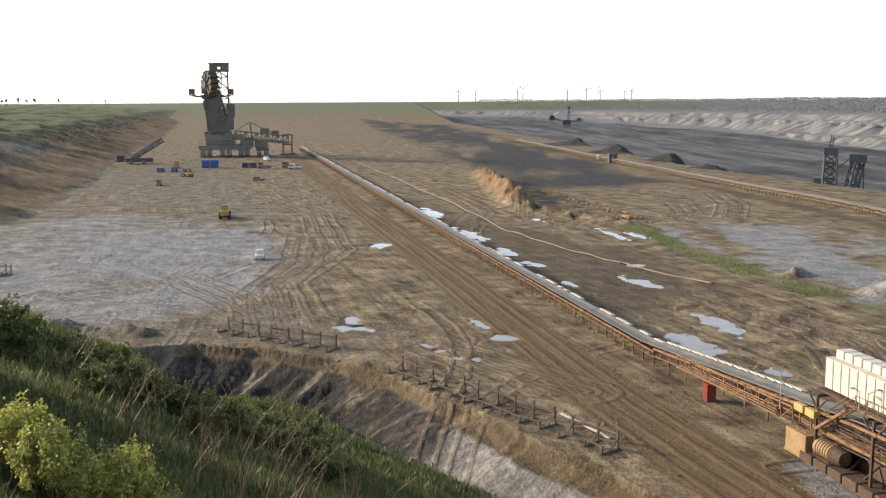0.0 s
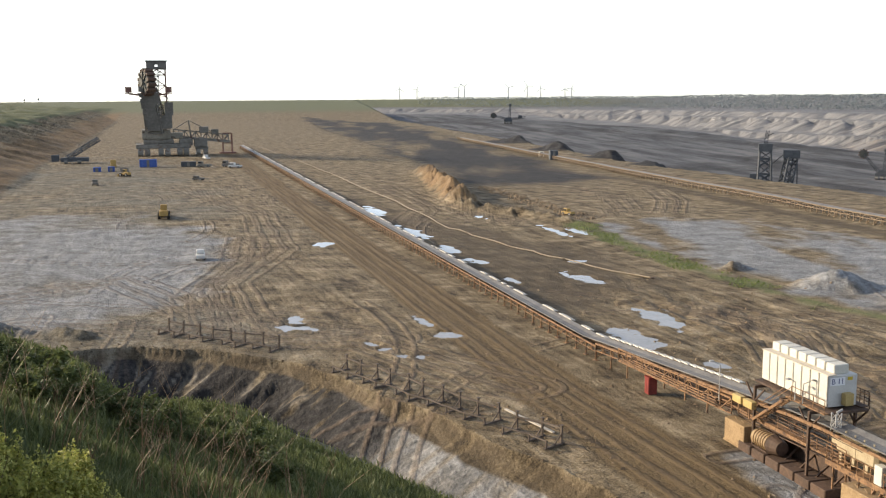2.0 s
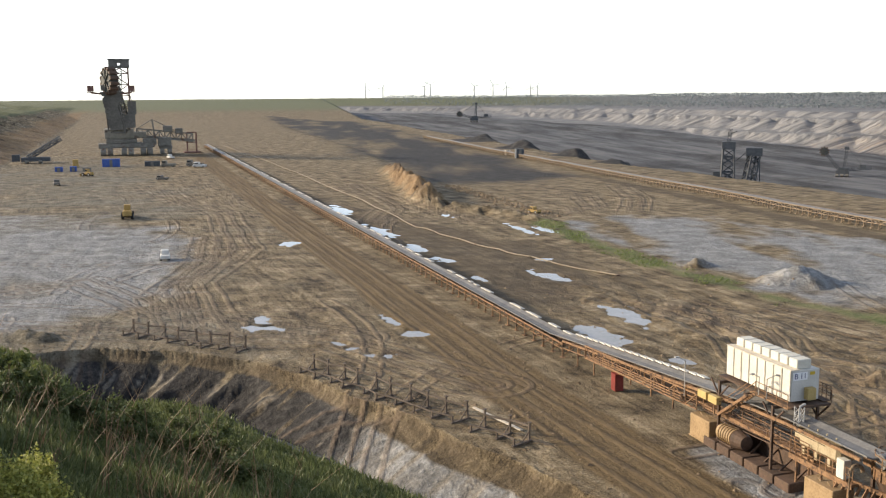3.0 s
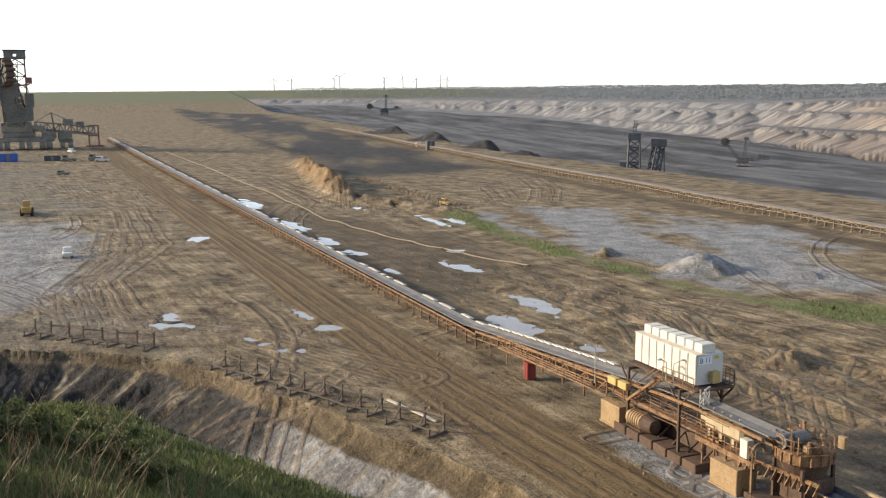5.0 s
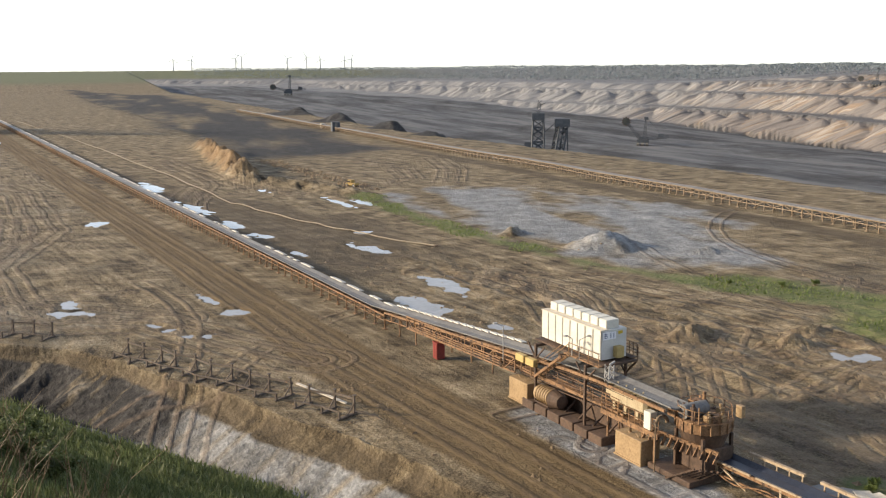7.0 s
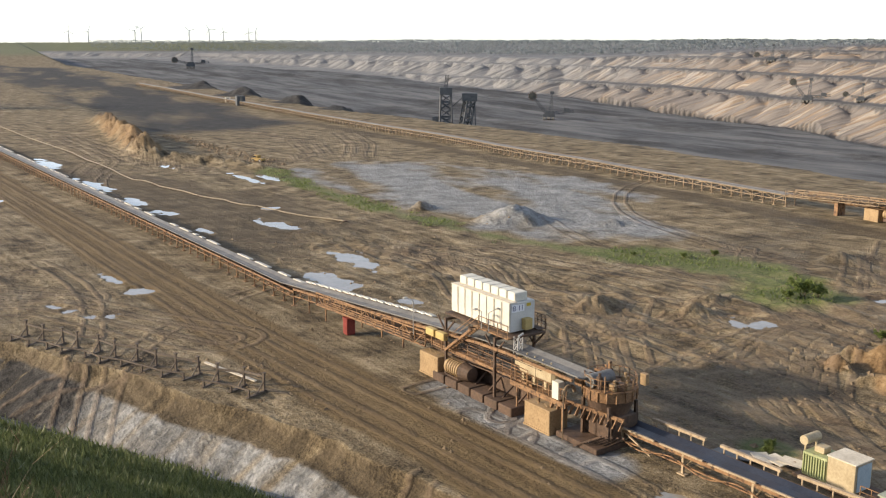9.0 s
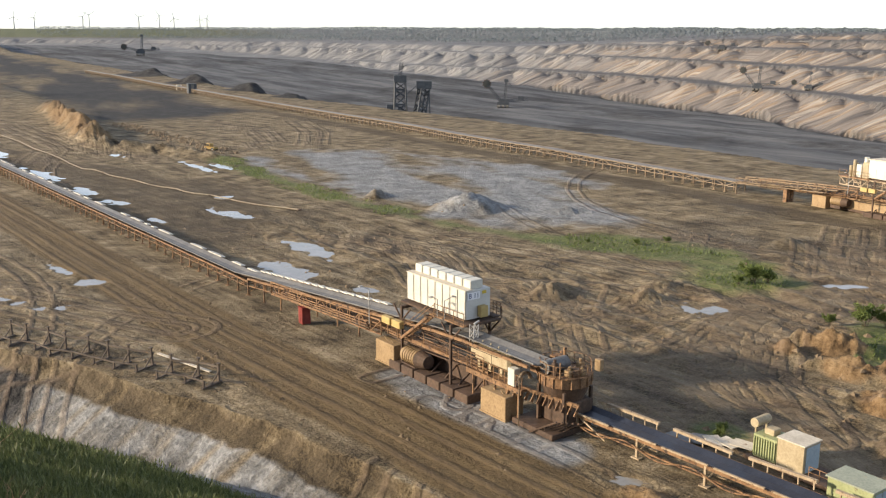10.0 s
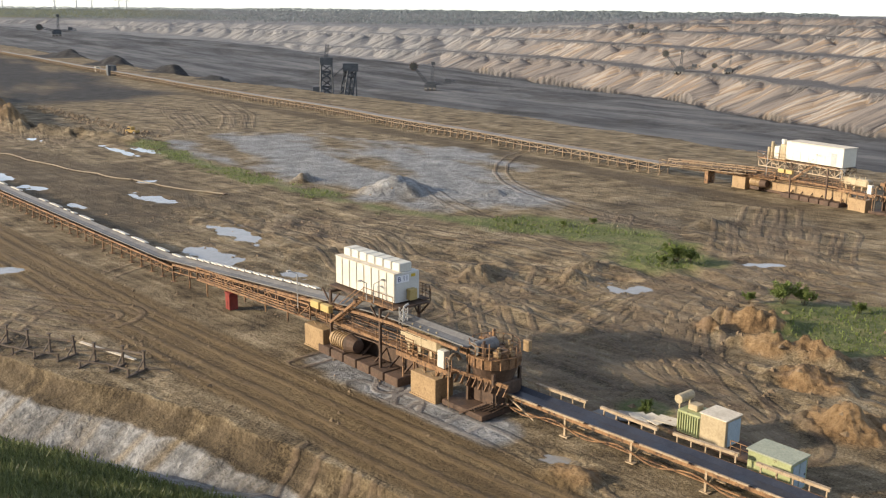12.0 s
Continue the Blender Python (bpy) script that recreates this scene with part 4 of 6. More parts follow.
        part("cooling_cabinet", box(B(), 0.5, 2.4, -17.2, -16.0, 6.05, 8.7, None, 0.1), M_CREAM, t)
        part("cooling_cabinet", box(B(), 0.7, 2.2, -15.7, -14.6, 6.05, 8.2, None, 0.1), M_WHITE, t)
        for k in range(4):
            part("vessel", rod(B(), (0.8 + 0.5 * (k % 2), -14.2 + 0.7 * (k // 2), 6.05), (0.8 + 0.5 * (k % 2), -14.2 + 0.7 * (k // 2), 8.9 - 0.5 * k), 0.27, 12), M_CREAM, t)
        part("vessel_top", rod(B(), (1.2, -16.2, 8.7), (1.2, -16.2, 9.5), 0.4, 14), M_WHITE, t)
        part("deck_truss", truss(truss(B(), (0.2, -28.8, 4.6), (0.2, -12, 4.6), 1.3, 12, 0.18, 0.11), (3.8, -28.8, 4.6), (3.8, -12, 4.6), 1.3, 12, 0.18, 0.11), M_RAIL, t)
        part("side_wall", box(B(), 1.2, 1.5, -30, -8, 0.5, 2.6, None, 0.05), M_TAN, t, "long tan side wall")
        part("front_deck", railing(box(B(), 0.0, 4.0, -17.8, -11.8, 5.9, 6.05), (0.0, -17.8, 6.05), (0.0, -11.8, 6.05)), M_STEEL, t)
    # yellow cabinets on the walkway
    for v in (-17.6, -19.2):
        part("cabinet", box(B(), -0.75, -0.25, v - 0.65, v + 0.65, 4.1, 4.75, None, 0.03), M_YELLOW, t, "yellow control cabinet")
        part("cabinet_post", bar(B(), (-0.5, v, 3.1), (-0.5, v, 4.1), 0.1), M_STEEL, t)
    # gearbox housing
    bm = box(B(), 0.3, 1.9, -33.4, -29.0, 3.75, 5.0, None, 0.25)
    rod(bm, (1.1, -29.1, 4.35), (1.1, -28.4, 4.35), 0.6, 18)
    for k in range(4):
        rod(bm, (0.8, -29.6 - k, 4.95), (0.8, -29.6 - k, 5.4), 0.07)
    box(bm, 0.27, 1.93, -31.3, -31.1, 3.75, 5.05)
    for k in range(3):
        box(bm, 0.4, 1.8, -29.7 - 1.4 * k, -29.4 - 1.4 * k, 3.2, 3.8)
    part("gearbox", bm, M_CREAM, t, "cream gearbox housing with breather pipes")
    part("switch_box", box(B(), 0.0, 0.65, -34.4, -33.6, 3.0, 4.4, None, 0.04), M_WHITE, t)
    bm = box(B(), 0.1, 1.0, -35.2, -28.4, 2.75, 2.95)
    railing(bm, (0.1, -35.2, 2.95), (0.1, -28.4, 2.95), 1.05, 0.7)
    for k in range(5):
        bar(bm, (0.3, -29 - k * 1.4, 0.5), (0.3, -29 - k * 1.4, 2.8), 0.12)
    box(bm, 0.02, 0.1, -35.2, -28.4, 2.55, 2.95)
    part("side_walkway", bm, M_STEEL, t, "ochre side walkway with handrails")
    # discharge head: a round hopper with its rim, drum and clutter
    cx, cy = 2.9, -37.0
    part("hopper_cone", rod(B(), (cx, cy, 2.5), (cx, cy, 3.7), 1.5, 28, 1.95), M_DARKSTEEL, t, "dark steel cone under the hopper")
    bm = rod(B(), (cx, cy, 3.7), (cx, cy, 4.5), 2.05, 28)
    for k in range(18):
        a = 6.2832 * k / 18
        bar(bm, (cx + 2.08 * math.cos(a), cy + 2.08 * math.sin(a), 3.7), (cx + 2.08 * math.cos(a), cy + 2.08 * math.sin(a), 4.5), 0.1)
    part("hopper", bm, M_STEEL, t, "round rust-brown ribbed discharge hopper")
    for k, (dx, dy, w, h) in enumerate(((-1.2, 0.9, 0.5, 0.7), (-0.6, -1.1, 0.7, 0.5), (0.7, 1.0, 0.6, 0.9), (1.2, -0.4, 0.5, 0.6), (-1.4, -0.3, 0.4, 1.0), (0.3, -1.5, 0.5, 0.45))):
        part("drive_unit", rod(box(B(), cx + dx - w / 2, cx + dx + w / 2, cy + dy - w / 2, cy + dy + w / 2, 4.5, 4.5 + h, None, 0.05), (cx + dx, cy + dy, 4.5 + h), (cx + dx, cy + dy, 4.75 + h), 0.12, 10), M_TAN if k % 2 else M_DARKSTEEL, t)
    part("chute", box(box(B(), cx - 1.1, cx + 1.3, cy - 1.6, cy + 1.6, 0.5, 2.5, None, 0.1), cx + 1.3, cx + 1.9, cy - 1.2, cy + 1.0, 0.8, 2.2), M_DARKSTEEL, t, "dark steel chute housing")
    for k in range(14):
        bm = B()
        a, b = 6.2832 * k / 14, 6.2832 * (k + 1) / 14
        p, q = (cx + 2 * math.cos(a), cy + 2 * math.sin(a)), (cx + 2 * math.cos(b), cy + 2 * math.sin(b))
        bar(bm, (*p, 4.5), (*p, 5.4), 0.05), bar(bm, (*p, 5.4), (*q, 5.4), 0.05), bar(bm, (*p, 4.95), (*q, 4.95), 0.04), bar(bm, (*p, 4.5), (*q, 4.5), 0.3, 0.1)
        part("hopper_rail", bm, M_STEEL, t)
    part("head_drum", rod(B(), (1.1, -36.6, 5.0), (3.3, -36.6, 5.0), 0.55, 20), M_BELT, t)
    part("drum_motor", box(B(), 2.2, 3.2, -38.6, -37.7, 4.5, 5.0, None, 0.05), M_STEEL, t)
    part("vent_pipe", rod(B(), (3.6, -36.2, 4.5), (3.6, -36.2, 6.0), 0.14), M_STEEL, t)
    part("oil_tank", rod(B(), (3.9, -35.6, 4.4), (3.9, -35.6, 5.5), 0.2), M_STEEL, t)
    part("junction_box", box(B(), 3.3, 4.1, -35.4, -34.8, 4.4, 5.1), M_STEEL, t)
    part("junction_box", box(B(), 0.9, 1.4, -36, -35.2, 4.4, 4.9), M_STEEL, t)
    part("signal_pole", bar(B(), (1.2, -38.2, 4.5), (1.2, -38.2, 5.8), 0.08), M_STEEL, t)
    part("side_cabinet", box(B(), 4.6, 5.0, -39.0, -38.4, 4.6, 5.5, None, 0.03), M_TAN, t)
    for u in (1.5, 4.3):
        for v in (-35.6, -38.4):
            part("hopper_leg", bar(B(), (u, v, 0.1), (u, v, 3.4), 0.22), M_DARKSTEEL, t)
    # comb of scraper fingers and the exhaust bend
    bm = bar(B(), (0.3, -33.8, 3.0), (1.9, -39.6, 2.6), 0.14, 0.3)
    for k in range(12):
        f = k / 11
        p = Vector((0.3, -33.8, 3.0)).lerp(Vector((1.9, -39.6, 2.6)), f)
        bar(bm, p, p + Vector((-0.35, 0.1, -0.75)), 0.1, 0.22)
    part("scraper_comb", bm, M_STEEL, t)
    bm = B()
    arc = [(0.2 - 0.55 * math.cos(a), -35.4, 3.9 + 0.55 * math.sin(a)) for a in [0.35 * i for i in range(10)]]
    for p, q in zip(arc, arc[1:]):
        rod(bm, p, q, 0.14, 10)
    rod(bm, (-0.35, -35.4, 3.9), (-0.35, -35.4, 0.2), 0.05)
    part("pipe_bend", bm, M_OLDOCHRE, t)
    bm = box(B(), 0.0, 3.6, -38.8, -34.2, 0.05, 0.5, None, 0.05)
    for k in range(5):
        bar(bm, (-0.2 + 0.3 * k, -36.5 - 0.4 * k, 0.1), (0.4 + 0.3 * k, -38.8 - 0.3 * k, 1.5), 0.12)
    rod(bm, (0.3, -37.6, 0.5), (1.4, -38.4, 0.5), 0.3, 12)
    part("tail_frame", bm, M_DARKSTEEL, t)
    for k in range(6):
        z = 2.0 + 0.33 * k
        part("cable", rod(B(), (0.75 - 0.06 * k, -15 - k, z), (0.75 - 0.06 * k, -30, z + 0.6), 0.055), M_DARKSTEEL, t)
        part("far_beam", bar(B(), (3.9, -16 - k, z), (3.9, -31, z + 0.8), 0.1), M_DARKSTEEL, t)
    lamp_post(t, -0.3, -14.2, 3.2, 3.3, 0)
    lamp_post(t, 0.4, -24.9, 6.1, 1.6, 160)
    lamp_post(t, 0.4, -23.9, 6.1, 1.5, 20)
    bm = B()
    lattice(bm, (0.9, -28.3, 4.6), (0.9, -28.3, 6.4), 0.5, 3, 0.06)
    rod(bm, (0.9, -28.3, 6.4), (1.4, -28.3, 6.6), 0.09)
    part("lamp_mast", bm, M_GREYPAINT, t)
    return t


M_HOUSEGREY = mat("grey_white_sheet", (0.50, 0.50, 0.48), (0.60, 0.60, 0.57), 0.5)
M_SIGNWHITE = mat("sign_white", (0.75, 0.76, 0.78), (0.82, 0.83, 0.85), 0.5)
M_SIGNBLUE = mat("sign_blue", (0.012, 0.03, 0.12), (0.02, 0.04, 0.16), 0.5)
M_SIGNYELLOW = mat("sign_yellow", (0.5, 0.36, 0.03), (0.6, 0.45, 0.05), 0.5)
M_YELLOW = mat("yellow_painted_steel", (0.38, 0.28, 0.10), (0.50, 0.38, 0.16), 0.55, 0, 1.0, 7, 0.1, (0.3, 0.2, 0.08), 0.15)
M_GREYPAINT = mat("grey_paint", (0.3, 0.3, 0.3), (0.42, 0.42, 0.4), 0.5)
drive_station("drive_station", "ochre steel belt drive station with white switch house", AXIS)
red = thing("red_box", "red steel equipment box under the rising belt", "box", AXIS @ pose(-0.6, -1.4, 0))
part("body", box(B(), 0, 0.95, -0.45, 0.45, 0, 1.75, None, 0.05), M_RED, red)
part("lid", box(B(), -0.05, 1.0, -0.5, 0.5, 1.75, 1.83), M_RED, red)
part("door_frame", box(box(B(), -0.03, -0.002, -0.4, -0.02, 0.1, 1.65), -0.03, -0.002, 0.02, 0.4, 0.1, 1.65), M_RED, red)


# ---- the lower belt ----
def lower_belt():
    t = thing("lower_conveyor", "blue-black rubber belt on an ochre frame with pale handrail beams", "conveyor", pose(BELT_B[0], BELT_B[1], 0, 0, 0, 12.65) @ pose(2.65, -37, 0, 0, 0, 2.9))
    part("belt", trough([(2.5, 1.5), (-60, 1.25)], 0.1, 2.0), M_BLUEBELT, t, "clean blue-black rubber belt")
    part("near_stringer", box(bar(B(), (0, 2, 1.45), (0, -60, 1.3), 0.14, 0.26), -0.06, 0.06, -60, 0, 0.62, 0.72), M_STEEL, t)
    part("far_stringer", bar(B(), (2.1, 2, 1.45), (2.1, -60, 1.3), 0.14, 0.26), M_STEEL, t)
    leg = None
    for k in range(10):
        where = pose(0, -1.6 - 5.8 * k, 0)
        if not leg:
            bm = trestle_mesh(1.5, 2.1, 0.17)
            leg = part("trestle", bm, M_RAIL, t)
            leg.matrix_basis = where
        else:
            again(leg, where)
    brace = part("brace", bar(B(), (0, -2.0, 1.3), (0, -4.4, 0.3), 0.12), M_RAIL, t)
    rail = None
    for k in range(9):
        where = pose(2.45, -2.5 - 6.2 * k, 1.35, 1.5 * math.sin(k * 2.1), 0, 1.2 * math.sin(k * 3.3))
        if not rail:
            bm = bar(B(), (0, 0, 0.62), (0, -4.9, 0.62), 0.26, 0.2)
            for j in range(5):
                bar(bm, (0, -0.3 - j * 1.1, 0), (0, -0.3 - j * 1.1, 0.6), 0.09)
            rail = part("rail_beam", bm, M_RAIL, t, "pale weathered handrail beam")
            rail.matrix_basis = where
        else:
            again(rail, where)
    lip = None
    for k in range(14):
        where = pose(-0.12, -1 - 4.3 * k, 1.62, 0, 0, 0.6 * math.sin(k))
        if not lip:
            lip = part("edge_plate", box(B(), -0.05, 0.1, -3.8, 0, -0.05, 0.06), M_RAIL, t)
            lip.matrix_basis = where
        else:
            again(lip, where)
    bm = B()
    for k in range(20):
        y0, y1 = -0.6 - 2.9 * k, -3.5 - 2.9 * k
        sag = lambda y: 0.75 + 0.28 * math.cos((y + 0.6) / 5.8 * 6.2832)
        for j in range(4):
            a, b = y0 + (y1 - y0) * j / 4, y0 + (y1 - y0) * (j + 1) / 4
            rod(bm, (-0.2, a, sag(a)), (-0.2, b, sag(b)), 0.06, 6)
    part("hanging_cable", bm, M_STEEL, t, "rust-brown cable hanging in loops")


lower_belt()


# ---- the second belt and its station ----
def second_belt():
    x0, y0 = BELT2(142), 142.0
    turn = math.degrees(math.atan(0.115))
    t = thing("second_conveyor", "distant ochre belt conveyor on open steel trestles", "conveyor", pose(x0, y0, 0, 0, 0, turn))
    W = 2.4
    heights_at = [level(x0 - 0.1143 * v, y0 + 0.9934 * v) for v in range(0, 640, 20)]
    ground_at = lambda v: float(np.interp(v, range(0, 640, 20), heights_at))
    part("belt", trough([(v, ground_at(v) + 2.1) for v in range(0, 620, 20)], 0.1, W - 0.1), M_BELT, t)
    first = {}
    for k in range(110):
        v = k * 5.5
        g = ground_at(v)
        for name, make, where in (("trestle", lambda: trestle_mesh(2.0, W, 0.17), pose(0, v, g)),
                                  ("truss_panel", lambda: truss(B(), (0, 0, 1.15), (0, 5.5, 1.15), 0.9, 2, 0.16, 0.12), pose(0, v, g)),
                                  ("cover", lambda: box(B(), -0.15, 0.3, 0.2, 4.6, 0, 0.1), pose(W, v, g + 2.15))):
            if name not in first:
                first[name] = part(name, make(), M_OLDOCHRE, t)
                first[name].matrix_basis = where
            else:
                again(first[name], where)
        again(first["trestle"], pose(0, v + 2.75, g))
    bm = truss(B(), (-0.2, 0, 2.0), (-0.2, -20, 3.0), 1.0, 10, 0.16, 0.1)
    truss(bm, (W, 0, 2.0), (W, -20, 3.0), 1.0, 10, 0.16, 0.1)
    bar(bm, (1.1, 0, 2.2), (1.1, -22, 3.6), 2.2, 0.2)
    part("rising_frame", bm, M_OLDOCHRE, t)
    part("support", box(box(B(), 0.2, 0.9, -11.5, -10.7, 0, 2.4, None, 0.04), 1.4, 2.1, -11.5, -10.7, 0, 2.4), M_STEEL, t, "rusty support box")


second_belt()
drive_station("second_drive_station", "ochre steel drive station with a long white switch house", pose(127.4, 133.2, 0, 0, 0, 3.0), False)


# ---- old belt frames by the near lip ----
M_FRAME = mat("grey_brown_old_steel", (0.06, 0.048, 0.04), (0.15, 0.12, 0.095), 0.8, 0, 0.9, 7, 0.2, (0.2, 0.13, 0.08), 0.2)


def frame_row(a, b, count, skip=()):
    a, b = Vector((*a, 0)), Vector((*b, 0))
    way = (b - a).normalized()
    across = Vector((way.y, -way.x, 0))
    turn = math.degrees(math.atan2(across.y, across.x))
    proto = None
    tops = []
    for k in range(count):
        p = a.lerp(b, k / (count - 1)) + across * 0.25 * math.sin(k * 2.7)
        g = level(p.x, p.y)
        tops.append(Vector((p.x, p.y, g)))
        where = pose(p.x, p.y, g, 2.5 * math.sin(k * 5.1), 2.0 * math.sin(k * 3.7), turn + 4 * math.sin(k * 1.9))
        if not proto:
            proto = thing("steel_trestle", "disused dark steel trestle standing on the bare ledge", "trestle", where, "disused trestles")
            part("sleeper", box(B(), -0.3, 2.1, -0.13, 0.13, -0.1, 0.16), M_FRAME, proto)
            part("post", bar(B(), (0, 0, 0.1), (0, 0, 1.75), 0.17), M_FRAME, proto)
            part("far_post", bar(B(), (1.85, 0, 0.1), (1.85, 0, 0.75), 0.15), M_FRAME, proto)
            part("strut", bar(B(), (0.95, 0, 0.12), (0.05, 0, 0.95), 0.1), M_FRAME, proto)
            part("head_plate", box(B(), -0.16, 0.16, -0.16, 0.16, 1.72, 1.8), M_FRAME, proto)
        else:
            copy_thing(proto, where)
    for k in range(count - 1):
        if k in skip:
            continue
        p, q = tops[k], tops[k + 1]
        rail = thing("steel_girder", "weathered steel girder laid along the old trestles", "girder", group="girders on the old trestles")
        e = (q - p) * 0.06
        part("beam", bar(B(), p - e + Vector((0, 0, 1.35 - 0.1 * math.sin(k * 2))), q + e + Vector((0, 0, 1.35 + 0.12 * math.sin(k * 3))), 0.12, 0.16), M_FRAME, rail)
        part("lower_beam", bar(B(), p + across * 1.85 + Vector((0, 0, 0.7)), q + across * 1.85 + Vector((0, 0, 0.68)), 0.1, 0.13), M_FRAME, rail)


frame_row((-28.6, 126.6), (-13.2, 116.4), 8)
frame_row((-4.6, 106.0), (15.2, 81.0), 13, (9,))
frame_row((-81, 172), (-76, 169), 4)
frame_row((-82, 169), (-77, 166), 4)
frame_row((-83, 166.5), (-78, 164), 4)
plank = thing("plank", "long pale plank lying beside the old frames", "plank", pose(13.0, 86.5, level(13, 86.5) + 0.25, 2, 0, 30))
part("board", box(B(), -0.15, 0.15, -3.6, 3.6, 0, 0.1), M_COVER, plank)


# ---- containers by the lower belt ----
M_GREEN = mat("pale_green_paint", (0.24, 0.27, 0.13), (0.36, 0.39, 0.21), 0.6, 0, 0.9, 7, 0.1, (0.16, 0.14, 0.07), 0.2)
M_GREENROOF = mat("green_grey_roof", (0.24, 0.27, 0.21), (0.36, 0.38, 0.30), 0.7, 0, 0.8, 8, 0.1, (0.4, 0.36, 0.26), 0.2)
M_BLUEDOOR = mat("grey_blue_door", (0.28, 0.36, 0.42), (0.38, 0.46, 0.52), 0.6)
tr = thing("transformer_unit", "green transformer with cylinder tank beside a cream cabin on a skid", "transformer", AXIS @ pose(9.5, -49.4, 0))
part("skid", box(box(B(), -0.3, 2.3, -6.2, 0.3, 0.05, 0.3), -0.1, 0.1, -6.6, 0.6, -0.05, 0.2), M_DARKSTEEL, tr)
bm = box(B(), 0.05, 1.9, -1.95, 0, 0.3, 2.0, None, 0.04)
tank = part("transformer_body", bm, M_GREEN, tr, "pale green ribbed transformer body")
for k in range(9):
    part("cooling_rib", box(B(), -0.04, 0.05, -1.85 + k * 0.21, -1.78 + k * 0.21, 0.5, 1.85), M_GREEN, tank)
part("expansion_tank", rod(B(), (0.3, 0.15, 2.65), (1.9, 0.15, 2.65), 0.34, 20), M_CREAM, tank)
for u in (0.45, 1.7):
    part("tank_support", bar(B(), (u, 0.1, 1.9), (u, 0.1, 2.4), 0.1), M_CREAM, tank)
part("top_box", box(B(), 0.6, 1.4, -1.3, -0.5, 2.0, 2.45, None, 0.04), M_CREAM, tank)
cabin = part("cabin", box(B(), 0.0, 1.95, -4.1, -2.0, 0.3, 2.35, None, 0.03), M_CREAM, tr, "cream sheet-metal cabin")
part("roof", box(B(), -0.06, 2.01, -4.16, -1.94, 2.35, 2.43), M_COVER, cabin)
part("door", box(B(), 0.25, 1.2, -4.14, -4.1, 0.4, 2.2), M_BLUEDOOR, cabin)
part("door_leaf", box(B(), 1.22, 1.8, -4.14, -4.1, 0.4, 2.2), M_BLUEDOOR, cabin)
part("platform_railing", railing(B(), (0.1, -6.1, 0.3), (0.1, -4.5, 0.3), 0.8, 0.8), M_STEEL, tr)
hut = thing("equipment_hut", "pale green metal hut with grey-green roof and blue doors", "hut", AXIS @ pose(7.15, -59.8, 0))
part("body", box(B(), 0, 2.1, 0, 3.1, 0.0, 2.2, None, 0.03), M_GREEN, hut)
bm = box(B(), -0.1, 2.2, -0.1, 3.2, 2.2, 2.3)
part("roof", bm, M_GREENROOF, hut, "grey-green sheet roof")
for u in (0.25, 1.1):
    d = part("door", box(B(), u, u + 0.75, -0.035, 0.0, 0.15, 2.0), M_BLUEDOOR, hut, "pale blue metal door")
    part("handle", box(B(), u + 0.55, u + 0.65, -0.07, -0.035, 1.0, 1.15), M_DARKSTEEL, d)
for k in range(6):
    slab = thing("discarded_sheet", "weathered pale sheet lying flat on the mud", "sheet", AXIS @ pose(8.0 + 0.5 * k, -43.5 - 0.9 * k, 0.08 + 0.05 * k, 3 * math.sin(k), 2 * math.cos(k), 20 * k), group="discarded sheets")
    part("panel", box(B(), -0.9, 0.9, -0.6, 0.6, 0, 0.06), M_BELT if k < 3 else M_COVER, slab)


# ---- big machines ----
def crawler(parent, x, y, z, length, w, h, turn=0):
    bm = B()
    pts = []
    n = 20
    for i in range(n):
        a = 6.2832 * i / n
        c, s = math.cos(a), math.sin(a)
        pts.append(((length / 2 - h / 2) * (1 if c > 0 else -1) + h / 2 * c, h / 2 + h / 2 * s))
    left = [bm.verts.new((-w / 2, p, q)) for p, q in pts]
    right = [bm.verts.new((w / 2, p, q)) for p, q in pts]
    bm.faces.new(left), bm.faces.new(right[::-1])
    for i in range(n):
        bm.faces.new((left[i], left[(i + 1) % n], right[(i + 1) % n], right[i]))
    bmesh.ops.recalc_face_normals(bm, faces=bm.faces[:])
    k = int(length / 0.9)
    for i in range(k):
        v = -length / 2 + h / 2 + (length - h) * (i + 0.5) / k
        box(bm, -w / 2 - 0.08, w / 2 + 0.08, v - 0.25, v + 0.25, h - 0.05, h + 0.12)
    p = part("crawler", bm, M_GREYSTEEL, parent)
    p.matrix_basis = pose(x, y, z, 0, 0, turn)


def bucket_wheel(parent, m, radius, width, count):
    wheel = part("bucket_wheel", rod(B(), (-width / 2, 0, 0), (width / 2, 0, 0), radius * 0.82, 36), M_WHEEL, parent, "grey steel bucket wheel")
    wheel.matrix_basis = m
    part("axle", rod(B(), (-width * 0.8, 0, 0), (width * 0.8, 0, 0), radius * 0.25, 16), M_WHEEL, wheel)
    for k in range(8):
        a = 6.2832 * k / 8
        for u in (-width * 0.56, width * 0.56):
            part("spoke", bar(B(), (u, 0, 0), (u, radius * 0.8 * math.cos(a), radius * 0.8 * math.sin(a)), radius * 0.09), M_WHEEL, wheel)
    for k in range(count):
        b = part("bucket", box(B(), -width * 0.55, width * 0.55, -radius * 0.14, radius * 0.14, 0, radius * 0.26, None, radius * 0.05), M_DARKSTEEL, wheel)
        b.matrix_basis = pose(0, 0, 0, 360 * k / count, 0, 0) @ pose(0, 0, radius * 0.78)


